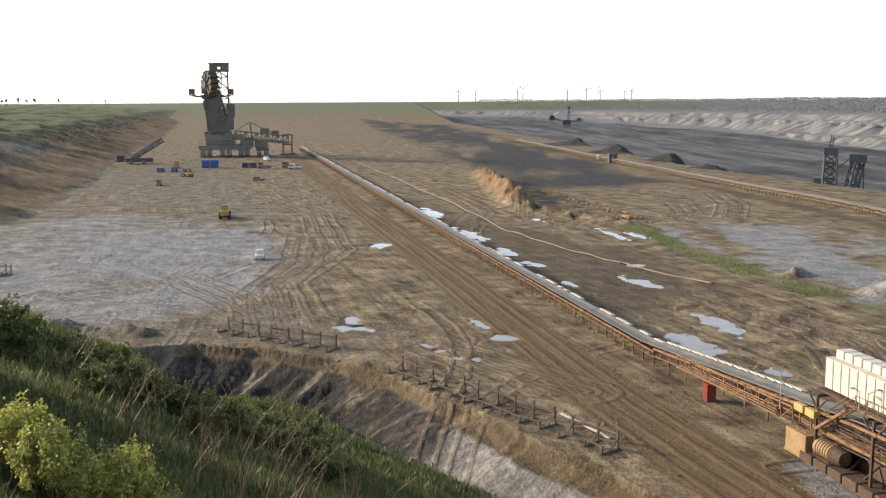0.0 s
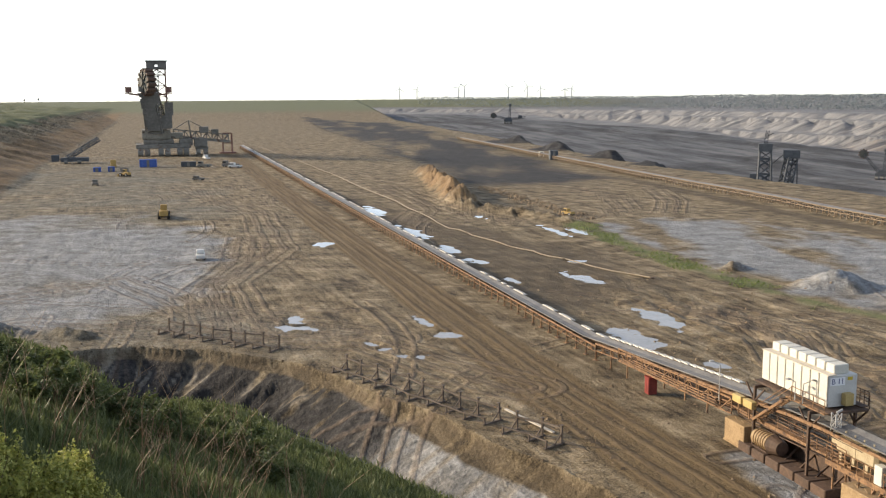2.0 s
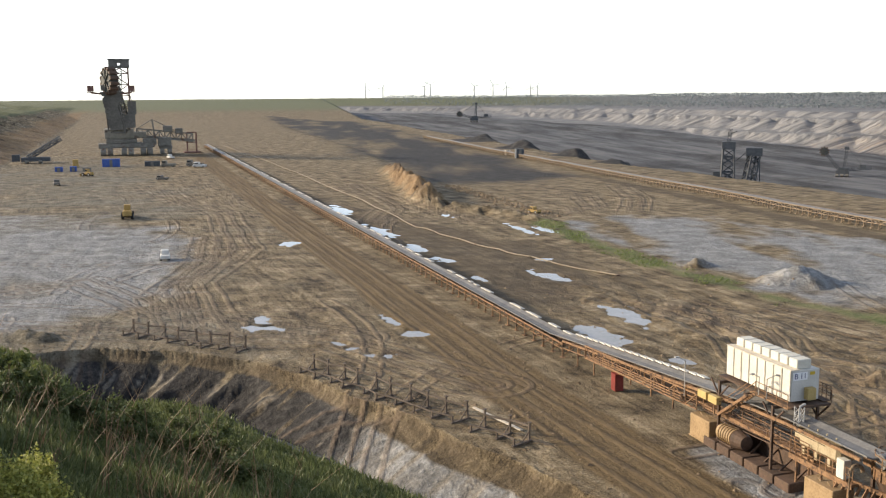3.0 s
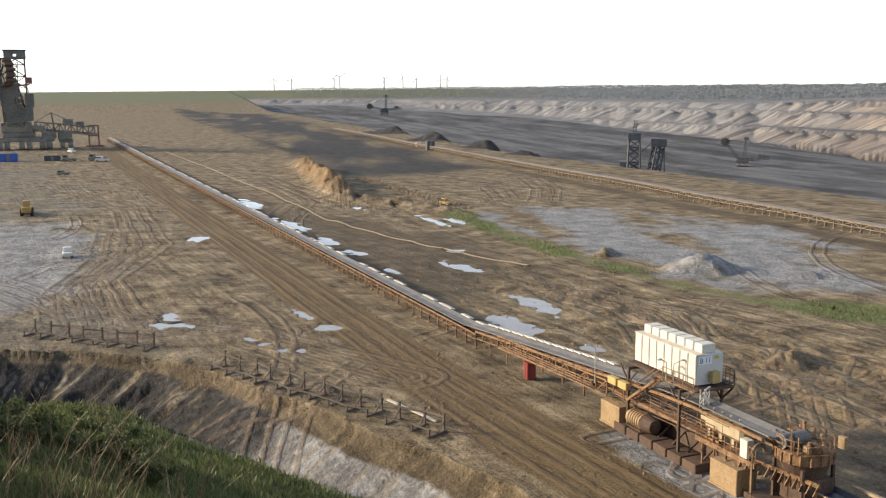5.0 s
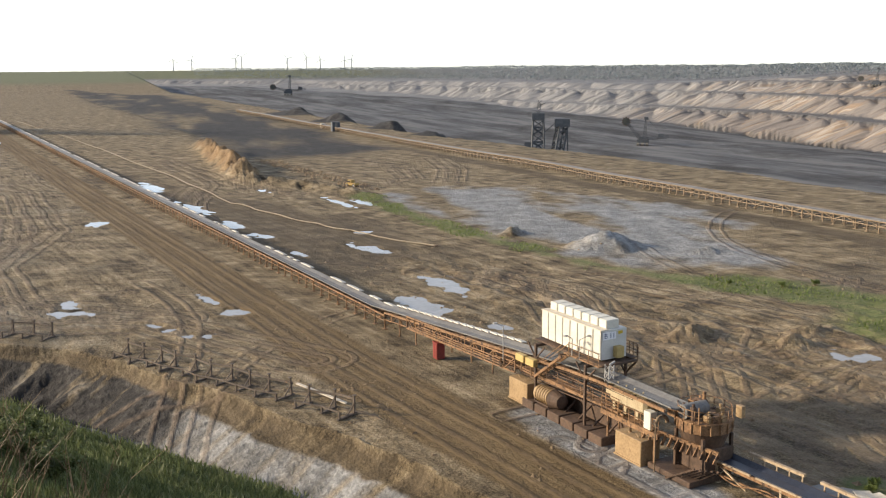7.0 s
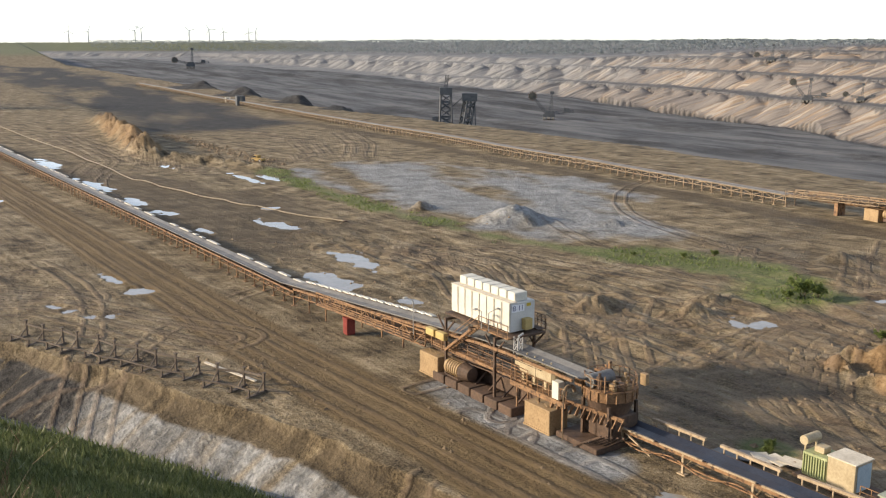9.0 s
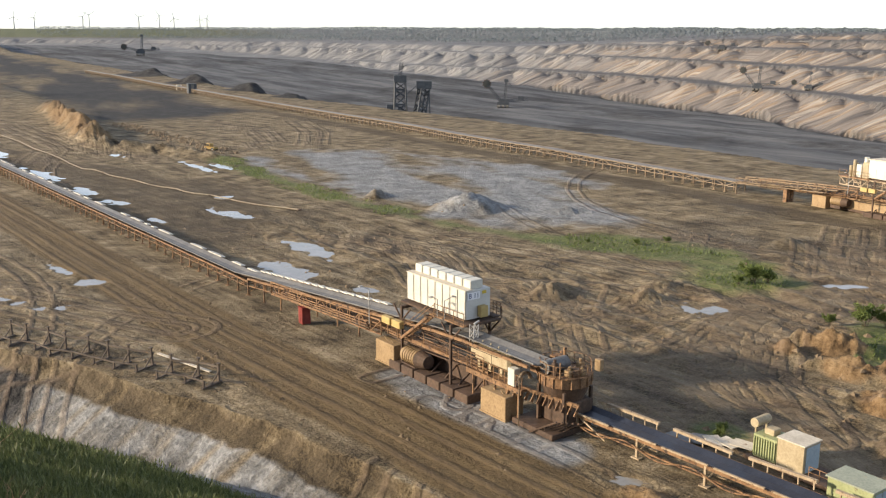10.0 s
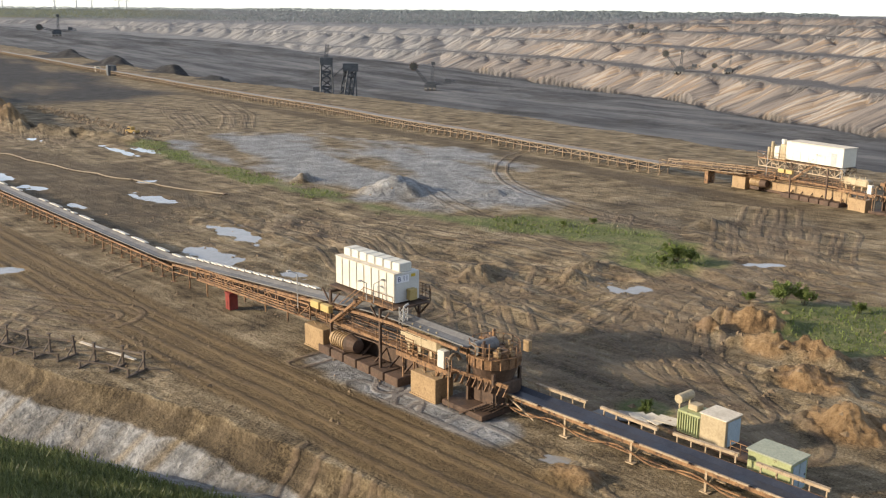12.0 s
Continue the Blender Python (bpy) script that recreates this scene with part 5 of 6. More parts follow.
def great_excavator():
    t = thing("bucket_wheel_excavator", "huge grey-brown bucket wheel excavator with boom raised high", "excavator", pose(-125, 546, -0.1, 0, 0, 13.0))
    for i, x in enumerate((-8.6, -5.0, 2.0, 5.6, 12.0, 15.4)):
        crawler(t, x, -4 if i % 2 else -3.4, 0, 15, 2.7, 4.2)
    bm = box(B(), -11, 18, -8, 8, 4.2, 6.6, None, 0.3)
    box(bm, -7, 9, -7, 6, 6.6, 9.0, None, 0.3)
    railing(bm, (-11, -8, 6.6), (18, -8, 6.6), 1.2, 2.5, 0.12)
    part("undercarriage", bm, M_GREYSTEEL, t)
    bm = box(B(), -7.5, 7.5, -7, 12, 9.0, 14.2, None, 0.2)
    box(bm, -3.5, 2.5, -7.3, -7, 10, 13.2), box(bm, 7.5, 14, -5, 6, 9.3, 12.4, None, 0.2)
    railing(bm, (-7.5, -7, 14.2), (7.5, -7, 14.2), 1.2, 2, 0.12), railing(bm, (-9, -7.5, 9), (9, -7.5, 9), 1.2, 2, 0.12)
    part("superstructure", bm, M_OCHREGREY, t, "weathered ochre-grey machine house")
    bm = B()
    lattice(bm, (0.5, -4, 14), (-2.6, -12, 36), 9.0, 9, 0.7, 6.0)
    part("wheel_boom", bm, M_DARKMACHINE, t, "dark steel wheel boom with conveyor")
    for k in range(16):
        f = k / 15
        bm = B()
        box(bm, -4.2 - 3.4 * f + math.sin(k * 4), 3.6 - 3.6 * f + 1.4 * math.sin(k * 9), -9 - 8 * f, -6 - 8 * f, 14.4 + 22 * f, 15.0 + 22 * f + 0.9 * abs(math.sin(k * 5)))
        box(bm, -4.5 - 2.6 * f + 1.2 * math.sin(k * 3), 2.6 - 2.6 * f + 1.5 * math.sin(k * 7), -10.2 - 8 * f, -9 - 8 * f, 14.0 + 22 * f, 16.4 + 22 * f)
        part("boom_platform", bm, M_DARKMACHINE, t)
    bucket_wheel(t, pose(-3.4, -17.5, 39.6, 0, 0, 24), 7.0, 4.2, 14)
    bm = box(B(), -8.6, 3.4, -15.5, -14, 32.6, 34.0)
    lattice(bm, (0.4, -14.5, 33), (1.4, -14.5, 45), 3.2, 5, 0.4)
    part("boom_head", bm, M_DARKMACHINE, t)
    for x, s in ((-13.0, "left"), (7.4, "right")):
        bm = box(B(), x - 1.6, x + 1.6, -17, -14, 34.2, 37.2, None, 0.2)
        bar(bm, (x, -15.5, 33.6), (x + (6 if x < 0 else -6), -15.5, 32.8), 0.9)
        box(bm, x - 1.9, x + 1.9, -17.3, -13.7, 33.6, 34.1)
        part("operator_cab", bm, M_RUSTRED, t, "rust-red operator cab")
    bm = B()
    for x in (-2.6, 6.4):
        for y in (6, 14):
            bar(bm, (x, y, 14), (x, y, 48), 0.75)
    for z in range(14, 46, 6):
        for y in (6, 14):
            bar(bm, (-2.6, y, z), (6.4, y, z + 6 if (z // 6) % 2 else z), 0.4), bar(bm, (6.4, y, z), (-2.6, y, z + 6), 0.4)
            bar(bm, (-2.6, y, z), (6.4, y, z), 0.4)
        for x in (-2.6, 6.4):
            bar(bm, (x, 6, z), (x, 14, z + 6), 0.4)
    part("mast", bm, M_RUSTRED, t, "rust-red lattice mast")
    bm = box(B(), -3.6, 1.0, 5, 15, 47.0, 51.4, None, 0.2)
    box(bm, 2.6, 7.2, 5, 15, 47.0, 51.4, None, 0.2), box(bm, 0.9, 2.7, 5, 15, 49.8, 51.6), box(bm, 0.9, 2.7, 5, 15, 47.0, 48.3)
    box(bm, -4.0, 7.6, 4.6, 15.4, 51.4, 51.8)
    part("mast_head", bm, M_DARKMACHINE, t, "dark boxy mast head with an opening")
    bm = B()
    for x in (-3, 3.5):
        rod(bm, (x * 0.5 + 1, 10, 50), (x - 2, -14, 36), 0.16, 6)
    for x in (7, 8.5):
        rod(bm, (6.4, 8, 34), (x, -2, 24), 0.2, 6)
    box(bm, 5.0, 9.4, -9, -3, 22, 29), box(bm, 3.0, 8.6, -10, -4, 15, 22)
    part("rope", bm, M_DARKMACHINE, t)
    # discharge bridge
    bm = B()
    truss(bm, (9, -2, 10), (39, 4, 6.5), 4.2, 10, 0.6, 0.4), truss(bm, (9, 2, 10), (39, 8, 6.5), 4.2, 10, 0.6, 0.4)
    bar(bm, (9, 0, 10.5), (40, 6, 7.0), 3.0, 1.0)
    bar(bm, (19, 0, 6.5), (17.4, 0, 19), 0.7), bar(bm, (19, 3, 6.5), (17.4, 3, 19), 0.7), bar(bm, (17.4, 1, 19), (32, 5, 11.5), 0.35), bar(bm, (17.4, 1, 19), (9, 0, 14), 0.35)
    box(bm, 23, 28, -1, 4, 12, 15.5, None, 0.2), box(bm, 29.5, 33.5, 0, 5, 11, 14, None, 0.2), box(bm, 20, 27, -3, 3, 4.5, 9.3, None, 0.2), box(bm, 12, 19, -6, 2, 5.5, 9.0, None, 0.2)
    part("discharge_bridge", bm, M_GREYSTEEL, t, "grey lattice discharge bridge")
    bm = B()
    for x in (36, 41):
        bar(bm, (x, 5, 0.6), (x, 5, 11.5), 0.6), bar(bm, (x, 9, 0.6), (x, 9, 11.5), 0.6), bar(bm, (x, 5, 0.8), (x, 9, 11), 0.3)
    bar(bm, (36, 5, 11.4), (41, 5, 11.4), 0.5), bar(bm, (36, 9, 11.4), (41, 9, 11.4), 0.5), bar(bm, (36, 5, 6), (41, 5, 6), 0.5)
    box(bm, 34, 43, 3.5, 10.5, 0, 0.9)
    part("discharge_support", bm, M_RUSTRED, t)
    for x in (22, 26):
        crawler(t, x, 1, 0, 9, 2.2, 3.0)
    bm = box(B(), 20.5, 27.5, -2, 4, 3.0, 4.5, None, 0.1)
    part("bridge_carriage", bm, M_GREYSTEEL, t)


M_WHEEL = mat("dark_greenish_steel", (0.05, 0.052, 0.045), (0.10, 0.10, 0.088), 0.8, 0, 0.15, 6, 0.1)
M_OCHREGREY = mat("ochre_grey_house", (0.16, 0.15, 0.12), (0.27, 0.25, 0.205), 0.7, 0, 0.15, 6, 0.1, (0.08, 0.06, 0.045), 0.3)
# lightened steel: the haze before the great excavator is part of this colour
M_DARKMACHINE = mat("dark_machine_steel", (0.085, 0.083, 0.075), (0.17, 0.163, 0.148), 0.75, 0, 0.15, 6, 0.1)
M_RUSTRED = mat("rust_red_steel", (0.11, 0.055, 0.045), (0.2, 0.11, 0.09), 0.75, 0, 0.2, 6, 0.1)
M_BLUEGREY = mat("blue_grey_steel", (0.04, 0.046, 0.054), (0.09, 0.098, 0.106), 0.7, 0, 0.2, 6, 0.1)
great_excavator()


def portal_towers():
    """Two lattice towers of a stacker that stands just below the bench edge."""
    x, y = 148.5, 373.0
    t = thing("stacker", "dark blue-grey stacker with two lattice towers", "machine", pose(x, y, level(x, y) - 0.3, 0, 0, -22))
    bm = lattice(B(), (0, 0, 0), (0, 0, 15), 5.2, 5, 0.6, 4.2)
    box(bm, -2.6, 2.6, -2.6, 2.6, 15, 18, None, 0.15)
    lattice(bm, (0, 0, 18), (0.6, 0, 23), 1.2, 3, 0.2), bar(bm, (0.6, 0, 21), (3, 0, 22), 0.3)
    part("main_tower", bm, M_BLUEGREY, t)
    bm = lattice(B(), (7.5, -1, 0), (9.6, 0, 12.5), 3.6, 4, 0.5)
    box(bm, 6.6, 12.8, -2.4, 2.4, 12.4, 15.6, None, 0.15), bar(bm, (11.8, 0, 12.5), (12.2, 0, 0), 0.4)
    part("side_tower", bm, M_BLUEGREY, t)
    bm = box(B(), -8, -2.6, -2, 2, 0.3, 3.2, None, 0.2)
    box(bm, -5.6, -2.8, -1.5, 1.5, 3.2, 6.2, None, 0.1), bar(bm, (-11, 0, 1), (-4, 0, 4), 0.6), bar(bm, (-3, 0, 5), (7, 0, 14), 0.3)
    part("drive_house", bm, M_BLUEGREY, t)
    part("track_base", box(B(), -8, 13, -2.6, 2.6, -3, 0.4), M_DARKSTEEL, t)


portal_towers()


def pit_excavator(x, y, turn, size, label, high=True):
    t = thing("pit_excavator", label, "excavator", pose(x, y, level(x, y), 0, 0, turn) @ Matrix.Scale(size, 4), group="excavators down in the pit")
    bm = box(B(), -6, 6, -4, 4, 2.6, 6.0, None, 0.2)
    box(bm, -4, 5, -3, 3, 6, 9, None, 0.2)
    part("machine_house", bm, M_BLUEGREY, t)
    for k in (-4.5, 0, 4.5):
        crawler(t, k, 0, 0, 11, 2.6, 2.8)
    bm = lattice(B(), (2, 0, 9), (3, 0, 27), 3.0, 7, 0.4, 1.8)
    box(bm, 1.0, 5.0, -1.5, 1.5, 26, 29, None, 0.1)
    part("mast", bm, M_BLUEGREY, t)
    end = (-17, 0, 24) if high else (-22, 0, 12)
    bm = lattice(B(), (-3, 0, 7), end, 2.8, 8, 0.4, 1.8)
    rod(bm, (3, 0, 28), end, 0.15, 6), rod(bm, (4, 0, 28), (18, 0, 10), 0.15, 6)
    part("wheel_boom", bm, M_BLUEGREY, t)
    bucket_wheel(t, pose(*end, 0, 0, 90), 4.6, 1.8, 10)
    bm = lattice(B(), (5, 0, 7), (26, 0, 9), 2.6, 8, 0.4)
    box(bm, 15, 21, -2, 2, 8, 12, None, 0.2)
    part("discharge_boom", bm, M_BLUEGREY, t)


pit_excavator(448, 853, -30, 0.95, "blue-grey bucket wheel excavator on the pit floor", True)
pit_excavator(232, 1827, -10, 1.25, "hazy bucket wheel excavator far across the pit", False)
pit_excavator(625, 697, -44, 0.75, "pale spreader standing on a spoil berm", True)
pit_excavator(644, 654, -44, 0.55, "pale low machine standing on a spoil berm", False)
pit_excavator(763, 914, -40, 0.7, "small far machine on an upper spoil berm", False)


def wind_turbine(az, r, h, spin):
    x, y = r * math.sin(radians(az)), r * math.cos(radians(az))
    t = thing("wind_turbine", "slim pale wind turbine far beyond the plain", "wind turbine", pose(x, y, 26, 0, 0, -az), group="wind turbines on the horizon")
    part("tower", rod(B(), (0, 0, 0), (0, 0, h), 2.2, 8, 1.2), M_TURBINE, t)
    part("nacelle", box(B(), -1.6, 1.6, -4, 4, h - 1.5, h + 1.7, None, 0.4), M_TURBINE, t)
    for k in range(3):
        b = part("blade", bar(B(), (0, 0, 0.6), (0, 0, 0.5 * h), 1.5, 0.5), M_TURBINE, t)
        b.matrix_basis = pose(0, -5, h, 0, spin + 120 * k, 0)


M_TURBINE = mat("pale_grey_turbine", (0.38, 0.40, 0.42), (0.5, 0.51, 0.52), 0.6)
for i, (px, top) in enumerate(((812, 25), (842, 24), (915, 26), (925, 30), (1003, 26), (1036, 29), (1060, 24), (1103, 22), (1115, 24))):
    wind_turbine(math.degrees(math.atan((px - 784) / 1721 * math.cos(radians(8.7)) ** -0.02)), 3300, top * 1.45, 17 * i + 5)


# ---- vehicles and site boxes ----
M_TYRE = mat("black_tyre", (0.015, 0.015, 0.015), (0.04, 0.037, 0.033), 0.9)
M_GLASS = mat("dark_window", (0.02, 0.025, 0.03), (0.04, 0.045, 0.05), 0.1, 0, 1, 5, 0, None, 0, 0.8)
M_LOADER = mat("loader_yellow", (0.30, 0.20, 0.06), (0.42, 0.29, 0.10), 0.6, 0, 1, 6, 0.1, (0.25, 0.17, 0.09), 0.25)
M_BLUE = mat("blue_tarpaulin", (0.03, 0.07, 0.26), (0.06, 0.12, 0.38), 0.6)
M_CARWHITE = mat("dusty_white_car", (0.5, 0.5, 0.48), (0.65, 0.65, 0.62), 0.4)


def wheels(t, xs, ys, r, w):
    for x in xs:
        for y in ys:
            tyre = part("wheel", rod(B(), (x - w / 2, y, r), (x + w / 2, y, r), r, 16), M_TYRE, t)
            part("rim", rod(B(), (x - w / 2 - 0.02, y, r), (x + w / 2 + 0.02, y, r), r * 0.5, 12), M_GREYPAINT, tyre)


def vehicle(name, label, x, y, turn, L, W, H, paint, cab=0.45, r=0.42):
    t = thing(name, label, "vehicle", pose(x, y, level(x, y) + 0.02, 0, 0, turn))
    part("chassis", box(B(), -W / 2, W / 2, -L / 2, L / 2, r * 0.9, r * 0.9 + H * 0.35, None, 0.08), paint, t)
    part("cab", box(B(), -W / 2 + 0.1, W / 2 - 0.1, L / 2 - L * cab - 0.3, L / 2 - 0.5, r * 0.9 + H * 0.35, H, None, 0.15), paint, t)
    part("window", box(B(), -W / 2 + 0.08, W / 2 - 0.08, L / 2 - L * cab, L / 2 - 0.46, H * 0.66, H * 0.9, None, 0.05), M_GLASS, t)
    wheels(t, (-W / 2 + 0.12, W / 2 - 0.12), (-L * 0.32, L * 0.32), r, 0.28)


def wheel_loader(x, y, turn, s=1.0):
    t = thing("wheel_loader", "yellow wheel loader parked on the open mine floor", "loader", pose(x, y, level(x, y), 0, 0, turn) @ Matrix.Scale(s, 4))
    part("engine_body", box(B(), -1.1, 1.1, -3.4, -0.3, 0.9, 2.2, None, 0.12), M_LOADER, t)
    part("front_frame", box(B(), -0.7, 0.7, -0.3, 2.0, 0.8, 1.7, None, 0.1), M_LOADER, t)
    cab = part("cab", box(B(), -0.8, 0.8, -1.2, 0.4, 2.2, 3.6, None, 0.08), M_LOADER, t)
    part("window", box(B(), -0.83, 0.83, -1.1, 0.43, 2.5, 3.35), M_GLASS, cab)
    bm = bar(B(), (-0.5, 0.6, 1.8), (-0.5, 3.3, 0.8), 0.25)
    bar(bm, (0.5, 0.6, 1.8), (0.5, 3.3, 0.8), 0.25)
    part("lift_arm", bm, M_LOADER, t)
    part("bucket", box(box(B(), -1.5, 1.5, 3.1, 3.3, 0.1, 1.3), -1.5, 1.5, 3.1, 4.3, 0.1, 0.25), M_LOADER, t)
    wheels(t, (-1.15, 1.15), (-2.2, 1.5), 0.85, 0.65)


wheel_loader(-57.1, 253.5, 10)
wheel_loader(-104, 396, 60, 0.8)
vehicle("pickup", "white pickup truck parked by the excavator", -66.5, 438, 75, 6.0, 2.2, 2.3, M_CARWHITE)
vehicle("truck", "dusty grey truck parked by the excavator", -69.5, 444, 80, 7.5, 2.5, 3.0, M_GREYSTEEL, 0.3, 0.55)
vehicle("truck", "small green-grey truck parked by the excavator", -81.4, 446, 85, 6.2, 2.3, 2.8, M_OCHREGREY, 0.35, 0.5)
vehicle("pickup", "pale pickup parked at the excavator's tracks", -91, 505, 30, 5.6, 2.2, 2.2, M_CARWHITE)
vehicle("car", "dark car parked on the grey mine floor", -104.1, 356, 20, 4.4, 2.0, 2.0, M_DARKMACHINE)
vehicle("car", "dark car parked on open ground", -70.4, 372, 70, 4.4, 1.9, 1.7, M_DARKMACHINE)
vehicle("van", "white van driving on the rutted track", -35.4, 185.7, 10, 3.8, 1.7, 1.8, M_CARWHITE)
vehicle("yellow_carrier", "boxy yellow site vehicle", -122.6, 449, 15, 4.5, 2.6, 3.6, M_LOADER, 0.6)
vehicle("yellow_dozer", "small yellow dozer at the edge of the grassy strip", 47, 247, 40, 3.2, 1.7, 1.8, M_LOADER, 0.5)


def site_box(name, label, x, y, turn, L, W, H, paint, gable=0.0):
    t = thing(name, label, "container", pose(x, y, level(x, y), 0, 0, turn))
    part("body", box(B(), -L / 2, L / 2, -W / 2, W / 2, 0, H, None, 0.06), paint, t)
    part("lid", box(B(), -L / 2 - 0.06, L / 2 + 0.06, -W / 2 - 0.06, W / 2 + 0.06, H, H + 0.12), paint, t)
    part("door", box(B(), -0.6, 0.6, -W / 2 - 0.04, -W / 2 - 0.002, 0.1, H - 0.2), M_GREYSTEEL, t)


site_box("blue_container", "large blue container beside the excavator", -107.3, 450, 10, 7.5, 3.0, 3.4, M_BLUE)
site_box("blue_container", "pale blue low container near the excavator", -89.4, 451, 5, 6.5, 2.6, 2.2, M_BLUEGREY)
site_box("blue_box", "small blue and white site box", -123, 425, 8, 3.0, 2.2, 1.8, M_BLUE)
site_box("blue_box", "small dark blue site box", -117.0, 425, 8, 2.6, 2.2, 2.0, M_BLUE)
site_box("blue_box", "small blue site box on the mine floor", -111, 423, 8, 3.2, 2.2, 1.5, M_DARKMACHINE)
site_box("belt_house", "small dark house astride the second belt", BELT2(490) + 1.2, 490, 0, 4.0, 5.0, 4.6, M_BLUEGREY)
site_box("belt_house", "small pale box beside the second belt", 83.5, 517, 0, 2.5, 2.0, 2.6, M_COVER)
loader_boom = thing("belt_wagon", "pale grey belt wagon with a slanting boom", "machine", pose(-152, 484, 0, 0, 0, 15))
bm = lattice(B(), (-2, 0, 2.5), (13, 6, 11.5), 2.0, 9, 0.3)
bar(bm, (-2, 0, 2.6), (13, 6, 11.6), 1.4, 0.4)
part("boom", bm, M_BLUEGREY, loader_boom)
part("carriage", box(box(B(), -5, 8, -2.5, 2.5, 0.9, 2.8, None, 0.15), -9, -5.5, -1.5, 1.5, 1.0, 4.2), M_BLUEGREY, loader_boom)
crawler(loader_boom, -2.5, 0, 0, 6, 1.6, 1.6)
crawler(loader_boom, 3.5, 0, 0, 6, 1.6, 1.6)


# ---- pipe along the belt field ----
def pipe_line():
    t = thing("water_pipe", "long dusty tan water pipe lying across the muddy ground", "pipe")
    pts = [(-82, 640), (-35, 454), (2.8, 288), (15, 224), (24, 199), (33, 178), (46, 152)]
    bm = B()
    fine = []
    for (ax, ay), (bx, by) in zip(pts, pts[1:]):
        for k in range(6):
            x, y = ax + (bx - ax) * k / 6, ay + (by - ay) * k / 6
            fine.append((x + 0.5 * math.sin(len(fine) * 1.7), y, level(x, y) + 0.12))
    for p, q in zip(fine, fine[1:]):
        rod(bm, p, q, 0.12, 8)
    part("tube", bm, M_PIPE, t)
    for p in fine[::5]:
        part("support_block", box(B(), p[0] - 0.35, p[0] + 0.35, p[1] - 0.25, p[1] + 0.25, p[2] - 0.4, p[2] + 0.05), M_DARKSTEEL, t)


pipe_line()


# ---- plants ----
def leaf_mat(name, dark, light):
    m = bpy.data.materials.new(name)
    m.use_nodes = True
    n, l = m.node_tree.nodes, m.node_tree.links
    bsdf, out = n["Principled BSDF"], n["Material Output"]
    geo = n.new("ShaderNodeNewGeometry")
    ramp = n.new("ShaderNodeValToRGB")
    ramp.color_ramp.elements[0].color, ramp.color_ramp.elements[1].color = (*dark, 1), (*light, 1)
    l.new(geo.outputs["Random Per Island"], ramp.inputs[0]), l.new(ramp.outputs[0], bsdf.inputs["Base Color"])
    bsdf.inputs["Roughness"].default_value = 0.6
    tr = n.new("ShaderNodeBsdfTranslucent")
    mix = n.new("ShaderNodeMixShader")
    mix.inputs[0].default_value = 0.35
    l.new(ramp.outputs[0], tr.inputs["Color"]), l.new(bsdf.outputs[0], mix.inputs[1]), l.new(tr.outputs[0], mix.inputs[2]), l.new(mix.outputs[0], out.inputs["Surface"])
    return m


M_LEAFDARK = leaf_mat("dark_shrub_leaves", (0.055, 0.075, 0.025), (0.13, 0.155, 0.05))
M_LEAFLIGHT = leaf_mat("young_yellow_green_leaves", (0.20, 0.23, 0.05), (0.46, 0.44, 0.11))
M_LEAFGREEN = leaf_mat("fresh_green_leaves", (0.075, 0.11, 0.022), (0.17, 0.21, 0.05))
M_GRASS = leaf_mat("hillside_grass_blades", (0.046, 0.066, 0.022), (0.15, 0.17, 0.06))
M_DRY = leaf_mat("dry_reddish_stalks", (0.10, 0.065, 0.035), (0.30, 0.21, 0.12))
M_BARK = mat("brown_twig_bark", (0.05, 0.035, 0.022), (0.11, 0.08, 0.05), 0.9, 0, 6)
# leaves paler and bluer than foliage: distance haze mixed into their colour
M_HAZEWOOD = leaf_mat("hazed_woodland", (0.145, 0.17, 0.178), (0.175, 0.20, 0.206))


def mesh_from(name, verts, faces, material):
    me = bpy.data.meshes.new(name)
    me.from_pydata(verts, [], faces)
    me.materials.append(material)
    return me


def leaves(rng, centres, size):
    """Small four-cornered leaves, each turned its own way."""
    c = np.asarray(centres)
    k = len(c)
    a = rng.normal(size=(k, 3))
    a /= np.linalg.norm(a, axis=1)[:, None]
    b = np.cross(a, rng.normal(size=(k, 3)))
    b /= np.linalg.norm(b, axis=1)[:, None]
    s = size * rng.uniform(0.6, 1.3, (k, 1))
    v = np.stack([c - a * s, c + b * s * 0.5, c + a * s, c - b * s * 0.5], 1).reshape(-1, 3)
    f = np.arange(4 * k).reshape(-1, 4)
    return v.tolist(), f.tolist()


